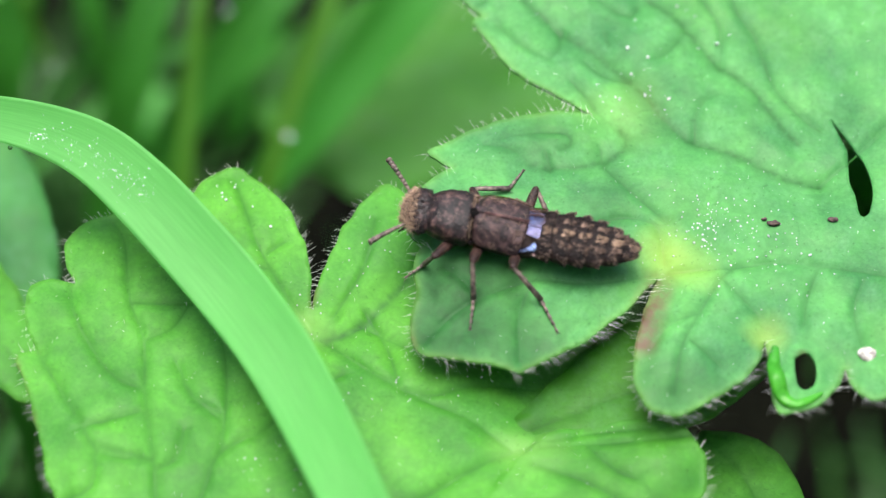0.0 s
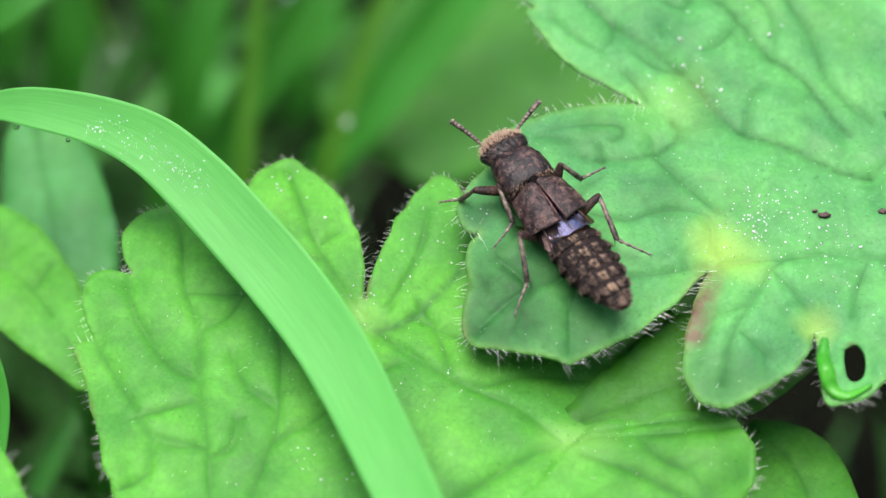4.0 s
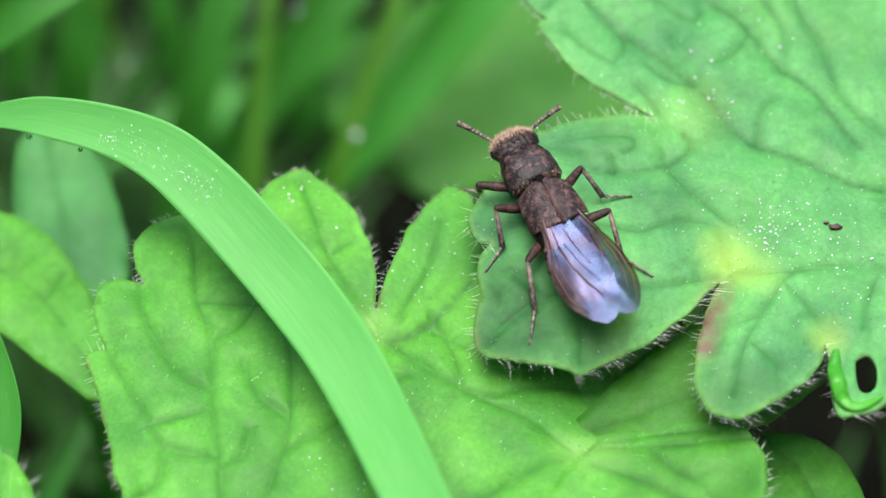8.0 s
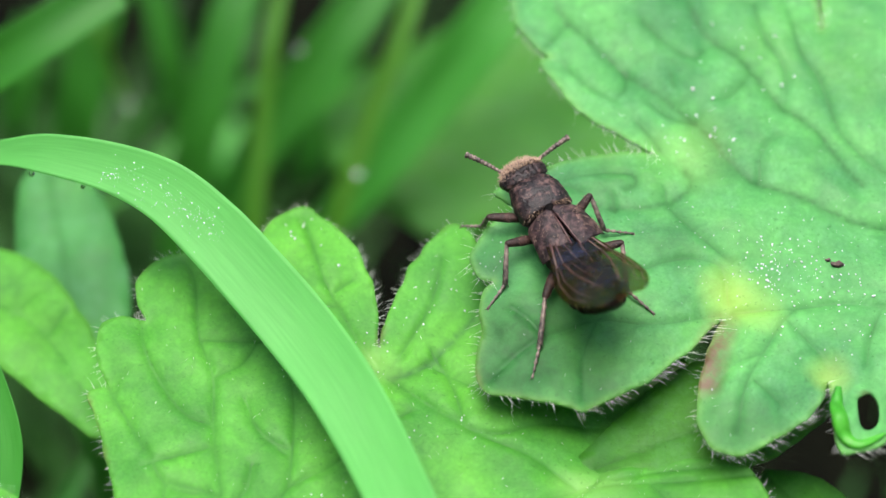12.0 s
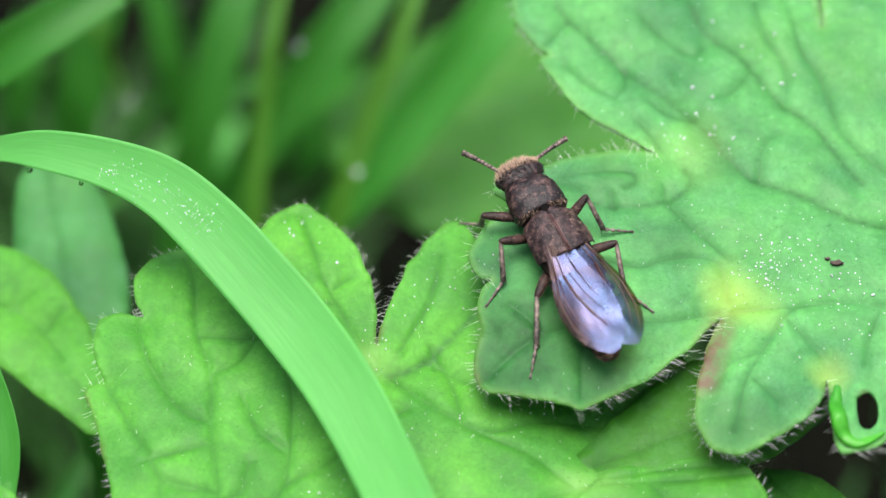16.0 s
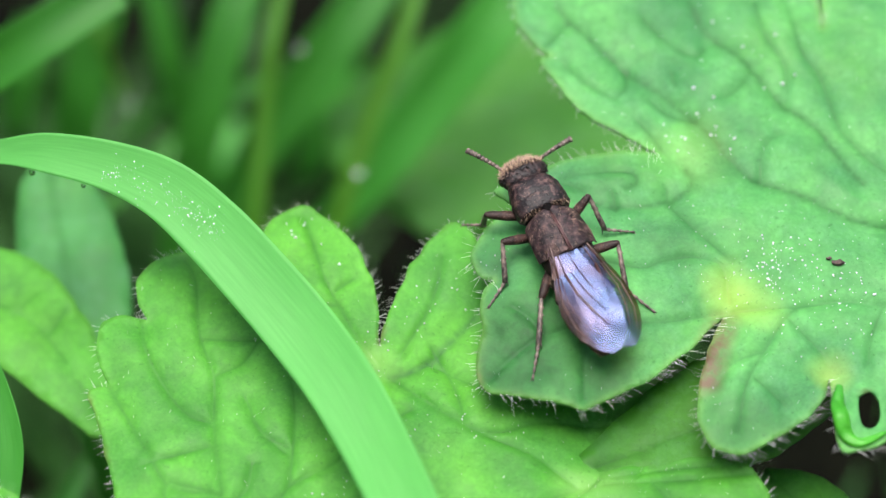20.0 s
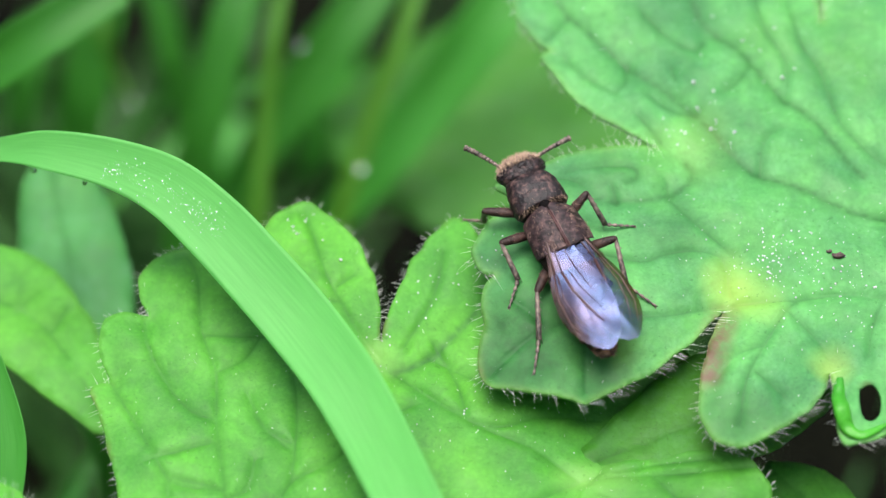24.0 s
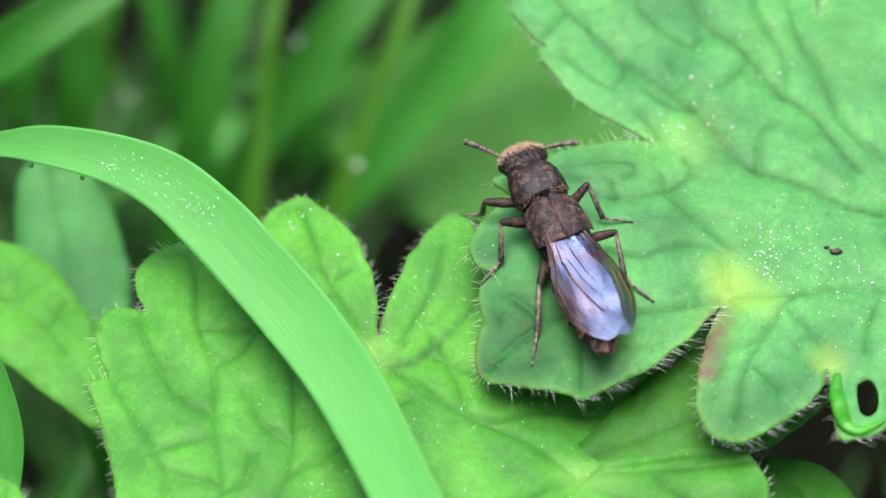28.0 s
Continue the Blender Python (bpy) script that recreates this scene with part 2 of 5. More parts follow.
def thing(name, label, category, m=None, group="", kind=""):
    ob = new(name)
    if m is not None:
        ob.matrix_basis = m
    return tagged(ob, label, category, group, kind)


def joined(shapes):
    verts, faces = [], []
    for v, f in shapes:
        o = len(verts)
        verts += list(v)
        faces += [tuple(i + o for i in q) for q in f]
    return verts, faces


def tube(path, radii, sides=8, squash=1.0):
    """A closed tube along a path; radii per point; squash flattens it upwards."""
    path = [Vector(p) for p in path]
    verts, faces = [], []
    for i, p in enumerate(path):
        d = (path[min(i + 1, len(path) - 1)] - path[max(i - 1, 0)]).normalized()
        side = d.cross(Vector((0, 0, 1)))
        if side.length < 1e-3:
            side = Vector((0, 1, 0))
        side.normalize()
        up = side.cross(d)
        for s in range(sides):
            a = 2 * math.pi * s / sides
            verts.append(p + radii[i] * (math.cos(a) * side + math.sin(a) * squash * up))
    n = len(path)
    for i in range(n - 1):
        for s in range(sides):
            a, b = i * sides + s, i * sides + (s + 1) % sides
            faces.append((a, a + sides, b + sides, b))
    faces.append(tuple(range(sides)))
    faces.append(tuple((n - 1) * sides + s for s in range(sides - 1, -1, -1)))
    return verts, faces


def hull(stations, sides=20, power=2.2, rough=0.0, seed=0):
    """A body along x: stations of (x, half width, z low, z high), rounded in section."""
    verts, faces = [], []
    for i, (x, w, lo, hi) in enumerate(stations):
        zc, h = (lo + hi) / 2, (hi - lo) / 2
        for s in range(sides):
            a = 2 * math.pi * s / sides
            ca, sa = math.cos(a), math.sin(a)
            y = w * math.copysign(abs(ca) ** (2 / power), ca)
            z = zc + h * math.copysign(abs(sa) ** (2 / power), sa)
            v = Vector((x, y, z))
            if rough:
                q = noise.noise(v * 2.6 + Vector((seed, 0, 0))) * 0.6 + noise.noise(v * 6.5) * 0.4
                v += Vector((0, ca, sa)) * rough * q
            verts.append(v)
    n = len(stations)
    for i in range(n - 1):
        for s in range(sides):
            a, b = i * sides + s, i * sides + (s + 1) % sides
            faces.append((a, a + sides, b + sides, b))
    faces.append(tuple(range(sides)))
    faces.append(tuple((n - 1) * sides + s for s in range(sides - 1, -1, -1)))
    if stations[-1][0] > stations[0][0]:
        faces = [q[::-1] for q in faces]
    return verts, faces


def smooth_stations(rows, steps):
    """Refines a few stations into many by a cosine-free cubic."""
    out = []
    n = len(rows)
    for i in range(n - 1):
        p0, p1, p2, p3 = (np.array(rows[max(0, min(n - 1, j))], float) for j in (i - 1, i, i + 1, i + 2))
        for k_ in range(steps):
            s = k_ / steps
            out.append(0.5 * (2 * p1 + (p2 - p0) * s + (2 * p0 - 5 * p1 + 4 * p2 - p3) * s * s + (3 * p1 - p0 - 3 * p2 + p3) * s ** 3))
    out.append(np.array(rows[-1], float))
    return [tuple(float(c) for c in v) for v in out]


def spike(base, tip, r):
    """A three-sided hair."""
    base, tip = Vector(base), Vector(tip)
    d = (tip - base).normalized()
    a = d.orthogonal().normalized()
    b = d.cross(a)
    v = [base + r * (math.cos(q) * a + math.sin(q) * b) for q in (0, 2.094, 4.189)] + [tip]
    return v, [(0, 1, 3), (1, 2, 3), (2, 0, 3), (2, 1, 0)]


def ball(c, r, rings=5, seg=8, sz=1.0):
    verts = [(c[0], c[1], c[2] + r * sz)]
    faces = []
    for i in range(1, rings):
        th = math.pi * i / rings
        for s in range(seg):
            a = 2 * math.pi * s / seg
            verts.append((c[0] + r * math.sin(th) * math.cos(a), c[1] + r * math.sin(th) * math.sin(a), c[2] + r * sz * math.cos(th)))
    verts.append((c[0], c[1], c[2] - r * sz))
    for s in range(seg):
        faces.append((0, 1 + s, 1 + (s + 1) % seg))
        for i in range(rings - 2):
            a, b = 1 + i * seg + s, 1 + i * seg + (s + 1) % seg
            faces.append((a, a + seg, b + seg, b))
        faces.append((len(verts) - 1, 1 + (rings - 2) * seg + (s + 1) % seg, 1 + (rings - 2) * seg + s))
    return verts, faces


# ---- ground ----
def ground():
    edge = [-60, -20, -6, -2, -0.8]
    line = edge + list(np.linspace(-0.45, 0.45, 70)) + [-e for e in reversed(edge)]
    n = len(line)
    verts = []
    for y in line:
        for x in line:
            z = 0.0
            if abs(x) < 0.5 and abs(y) < 0.5:
                z = 7 * noise.noise(Vector((x * 25, y * 25, 0))) + 3 * noise.noise(Vector((x * 90, y * 90, 5)))
            verts.append((x * 1000, y * 1000 + 60, -95 + z))
    faces = [(j * n + i, j * n + i + 1, (j + 1) * n + i + 1, (j + 1) * n + i) for j in range(n - 1) for i in range(n - 1)]
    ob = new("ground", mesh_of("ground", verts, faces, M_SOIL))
    return tagged(ob, "dark soil under the plants", "ground", kind="structure")


ground()


# ---- leaves ----
def curve_through(pts, step):
    pts = np.array(pts, float)
    n = len(pts)
    out = []
    for i in range(n - 1):
        p0, p1, p2, p3 = pts[max(i - 1, 0)], pts[i], pts[i + 1], pts[min(i + 2, n - 1)]
        k_ = max(1, int(np.linalg.norm(p2 - p1) / step))
        for j in range(k_):
            s = j / k_
            out.append(0.5 * (2 * p1 + (p2 - p0) * s + (2 * p0 - 5 * p1 + 4 * p2 - p3) * s * s + (3 * p1 - p0 - 3 * p2 + p3) * s ** 3))
    out.append(pts[-1])
    return np.array(out)


def seg_dist(p, lines):
    """Least distance of the points p to the polylines."""
    best = np.full(len(p), 1e9)
    for line in lines:
        for a, b in zip(line[:-1], line[1:]):
            d = b - a
            s = np.clip(((p - a) @ d) / max(d @ d, 1e-9), 0, 1)
            best = np.minimum(best, np.hypot(*(p - a - s[:, None] * d).T))
    return best


def signed_dist(p, line):
    """Distance of the points p to a polyline, and the same with the sign of the side."""
    best, sign = np.full(len(p), 1e9), np.ones(len(p))
    for a, b in zip(line[:-1], line[1:]):
        d = b - a
        s = np.clip(((p - a) @ d) / max(d @ d, 1e-9), 0, 1)
        off = p - a - s[:, None] * d
        r = np.hypot(*off.T)
        near = r < best
        best[near] = r[near]
        sign[near] = np.sign(d[0] * (p[near] - a)[:, 1] - d[1] * (p[near] - a)[:, 0])
    return best, sign * best


def inside(p, poly):
    x, y = p[:, 0], p[:, 1]
    hit = np.zeros(len(p), bool)
    for (x0, y0), (x1, y1) in zip(poly, np.roll(poly, -1, 0)):
        c = (y0 > y) != (y1 > y)
        hit ^= c & (x < (x1 - x0) * (y - y0) / (y1 - y0 + 1e-12) + x0)
    return hit


class Leaf:
    """A lobed leaf in its own plane: lobes run from notch to notch; veins are sunk, the rim bends down."""

    def __init__(self, name, label, m, lobes, veins, material, joints=(), holes=(), brown=(), step=0.25, quilt=0.24,
                 droop=0.3, wave=0.45, hairs=1.0, thick=0.22, pale_r=3.0, seed=1, group="leaves", folds=(), hair_len=0.8, vein_tint=M_RIB, creases=(), deep_shade=(), steps=()):
        rng = np.random.RandomState(seed)
        self.m = m
        rim = np.concatenate([curve_through(l, step)[:-1] for l in lobes])
        wob = np.array([[noise.noise(Vector((a * 0.9, b * 0.9, seed))), noise.noise(Vector((a * 0.9, b * 0.9, seed + 9)))] for a, b in rim])
        rim = rim + 0.16 * wob
        self.rim = rim
        self.veins = [curve_through(v, step) for v in veins]
        self.folds = folds
        self.creases = [curve_through(c_, 0.8) for c_ in creases]
        self.steps = [(curve_through(l, 0.6), up, reach) for l, up, reach in steps]
        self.par = (quilt, droop, wave, seed)
        gaps = [curve_through(list(h) + [h[0]], step * 0.7)[:-1] for h in holes]
        self.gaps = gaps
        lo, hi = rim.min(0), rim.max(0)
        gx, gy = np.meshgrid(np.arange(lo[0], hi[0], step), np.arange(lo[1], hi[1], step))
        g = np.stack([gx.ravel(), gy.ravel()], 1) + rng.uniform(-0.3, 0.3, (gx.size, 2)) * step
        g = g[inside(g, rim)]
        loops = [rim] + gaps
        g = g[seg_dist(g, [np.vstack([l, l[:1]]) for l in loops]) > step * 0.55]
        for h in gaps:
            g = g[~inside(g, h)]
        lines = []
        for v in self.veins:
            d = np.gradient(v, axis=0)
            nv = np.stack([-d[:, 1], d[:, 0]], 1) / (np.linalg.norm(d, axis=1)[:, None] + 1e-9)
            lines += [v, v + 0.13 * nv, v - 0.13 * nv]
        if lines:
            g = g[seg_dist(g, self.veins) > 0.22]
            q = np.concatenate(lines)
            q = q[inside(q, rim)]
            q = q[seg_dist(q, [np.vstack([l, l[:1]]) for l in loops]) > 0.12]
            for h in gaps:
                q = q[~inside(q, h)]
            g = np.concatenate([g, q])
        pts = np.concatenate(loops + [g])
        edges, o = [], 0
        for l in loops:
            edges += [(o + i, o + (i + 1) % len(l)) for i in range(len(l))]
            o += len(l)
        v2, _, f2, *_ = geometry.delaunay_2d_cdt([Vector(p) for p in pts], edges, [], 1, 1e-5)
        p = np.array([tuple(v) for v in v2])
        f = np.array([tuple(q) for q in f2 if len(q) == 3])
        mid = p[f].mean(1)
        keep = np.ones(len(f), bool)
        for h in gaps:
            keep &= ~inside(mid, h)
        f = f[keep]
        ab, ac = p[f[:, 1]] - p[f[:, 0]], p[f[:, 2]] - p[f[:, 0]]
        flip = ab[:, 0] * ac[:, 1] - ab[:, 1] * ac[:, 0] < 0
        f[flip] = f[flip][:, ::-1]
        z, dv = self.height(p, True)
        n = len(p)
        low = np.column_stack([p, z - thick])
        verts = np.concatenate([np.column_stack([p, z]), low])
        count = {}
        for q in f:
            for a, b in ((q[0], q[1]), (q[1], q[2]), (q[2], q[0])):
                count[(a, b)] = 1
        side = [(b, a, a + n, b + n) for a, b in count if (b, a) not in count]
        faces = [tuple(q) for q in f] + [tuple(q[::-1] + n) for q in f] + side
        self.ob = new(name, mesh_of(name, verts.tolist(), faces, material))
        self.ob.matrix_basis = m
        tagged(self.ob, label, "leaf", group)
        me = self.ob.data
        fade = np.array([0.75 + 0.7 * noise.noise(Vector((a * 0.5, b * 0.5, 21))) for a, b in p])
        # Dark vein line, plus a wider band of furrow shade put into the colour.
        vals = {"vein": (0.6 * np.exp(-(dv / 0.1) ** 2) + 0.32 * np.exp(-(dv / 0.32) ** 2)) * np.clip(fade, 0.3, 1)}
        pale = np.zeros(n)
        for c_ in joints:
            r = np.hypot(p[:, 0] - c_[0], p[:, 1] - c_[1])
            wv = np.array([noise.noise(Vector((a * 0.35, b * 0.35, 3))) for a, b in p])
            pale = np.maximum(pale, np.clip(1.15 - r / (c_[2] * (1 + 0.9 * wv)), 0, 1) ** 1.3 * c_[3])
        # Thin pale rim: the rolled edge's highlight, painted into the colour.
        rimness = np.exp(-(seg_dist(p, [np.vstack([rim, rim[:1]])]) / 0.28) ** 2)
        vals["pale"] = np.maximum(pale, 0.13 * rimness)
        br = np.zeros(n)
        for c_ in brown:
            br = np.maximum(br, np.clip(1.3 - seg_dist(p, [np.array(c_[0])]) / c_[1], 0, 1) * c_[2])
        vals["brown"] = br
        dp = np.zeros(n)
        for c_ in deep_shade:
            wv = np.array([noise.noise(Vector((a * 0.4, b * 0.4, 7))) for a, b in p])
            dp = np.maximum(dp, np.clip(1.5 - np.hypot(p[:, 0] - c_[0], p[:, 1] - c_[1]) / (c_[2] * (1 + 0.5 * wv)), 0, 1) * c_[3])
        # Furrow shade along the creases, painted as darker green.
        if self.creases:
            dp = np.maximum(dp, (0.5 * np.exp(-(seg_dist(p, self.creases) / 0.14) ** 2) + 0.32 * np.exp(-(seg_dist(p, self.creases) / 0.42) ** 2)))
        vals["deep_shade"] = dp
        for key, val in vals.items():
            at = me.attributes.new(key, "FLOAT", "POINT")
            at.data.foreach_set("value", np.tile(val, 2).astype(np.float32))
        tint = vein_tint
        for v in self.veins if vein_tint else ():
            zz = self.height(v)
            rad = np.linspace(0.026, 0.012, len(v))
            part("vein", tube([(a, b, c_ - 0.008) for (a, b), c_ in zip(v, zz)], [float(r_) for r_ in rad], 6, 0.35), tint, self.ob)
        if hairs:
            area = np.sum(rim[:, 0] * np.roll(rim[:, 1], -1) - np.roll(rim[:, 0], -1) * rim[:, 1])
            pick = np.concatenate([np.nonzero(rng.rand(len(rim)) < 0.55 * hairs)[0] for _ in range(2)])
            a, b = rim[pick], rim[(pick + 1) % len(rim)]
            d = b - a
            out = np.stack([d[:, 1], -d[:, 0]], 1) * (1 if area > 0 else -1)
            out /= np.linalg.norm(out, axis=1)[:, None] + 1e-9
            q = a + d * rng.rand(len(pick), 1) - out * 0.03
            zz = self.height(q) - 0.02
            ln = hair_len * rng.uniform(0.4, 1.1, len(pick)) * (1 + 0.9 * np.clip(-out[:, 1], 0, 1))
            way = out * ln[:, None] + rng.normal(0, 0.2, (len(pick), 2)) * ln[:, None] + np.stack([-out[:, 1], out[:, 0]], 1) * ln[:, None] * 0.45
            rise = rng.uniform(0.1, 0.75, len(pick)) * ln
            shapes = [spike((*q[i], zz[i]), (q[i][0] + way[i][0], q[i][1] + way[i][1], zz[i] + rise[i]), 0.0115) for i in range(len(pick))]
            q = p[rng.randint(n, size=int(420 * hairs))]
            zz = self.height(q)
            for i in range(len(q)):
                w_ = rng.normal(0, 0.1, 2)
                shapes.append(spike((*q[i], zz[i] - 0.02), (q[i][0] + w_[0], q[i][1] + w_[1], zz[i] + rng.uniform(0.08, 0.28)), 0.009))
            hair = part("hairs", joined(shapes), M_HAIR, self.ob, "fine white hairs along the rim")
            tagged(hair, kind="stuff")

    def height(self, p, veins=False):
        quilt, droop, wave, seed = self.par
        dv = seg_dist(p, self.veins) if self.veins else np.full(len(p), 5.0)
        de = seg_dist(p, [np.vstack([self.rim, self.rim[:1]])])
        nz = np.array([noise.noise(Vector((a * 0.13, b * 0.13, seed))) * wave + noise.noise(Vector((a * 0.55, b * 0.55, seed + 4))) * 0.1 + noise.noise(Vector((a * 1.5, b * 1.5, seed + 8))) * 0.035 for a, b in p])
        z = -quilt * (0.62 * np.exp(-dv / 0.75) + 0.38 * np.exp(-(dv / 0.22) ** 2)) + 0.1 + droop * (0.4 - np.exp(-(de / 1.3) ** 2)) - 0.1 + nz
        if self.creases:
            dc = seg_dist(p, self.creases)
            z += 0.28 * (1 - np.exp(-(dc / 1.6) ** 2)) - 0.24 - 0.12 * np.exp(-(dc / 0.4) ** 2)
        for line, up, reach in self.steps:
            d, sd = signed_dist(p, line)
            z += up * (0.5 + 0.5 * np.tanh(sd / 0.16)) * np.exp(-(d / reach) ** 2)
        for c_ in self.folds:
            z += c_[3] * np.exp(-(np.hypot(p[:, 0] - c_[0], p[:, 1] - c_[1]) / c_[2]) ** 2)
        return (z, dv) if veins else z

    def dew(self, c, spread, count, size, seed):
        rng = np.random.RandomState(seed)
        q = np.array(c) + rng.normal(0, spread, (count, 2)) * np.array([1, 0.75])
        q = q[[noise.noise(Vector((a * 1.1, b * 1.1, seed))) > rng.uniform(-0.5, 0.3) for a, b in q]]
        q = q[inside(q, self.rim)]
        zz = self.height(q)
        rr = 0.95 * size * rng.uniform(0.3, 1.0, len(q)) ** 1.7
        shapes = [ball((q[i][0], q[i][1], zz[i] + rr[i] * 0.5), rr[i], 5, 7) for i in range(len(q))]
        ob = new("dew_drops", mesh_of("dew_drops", *joined(shapes), M_DEW))
        ob.matrix_basis = self.m
        tagged(ob, "tiny clear dew drops lying on a green leaf", "dew", kind="stuff")


def on_plane(h):
    return PLANE @ pose(0, 0, h * MM)


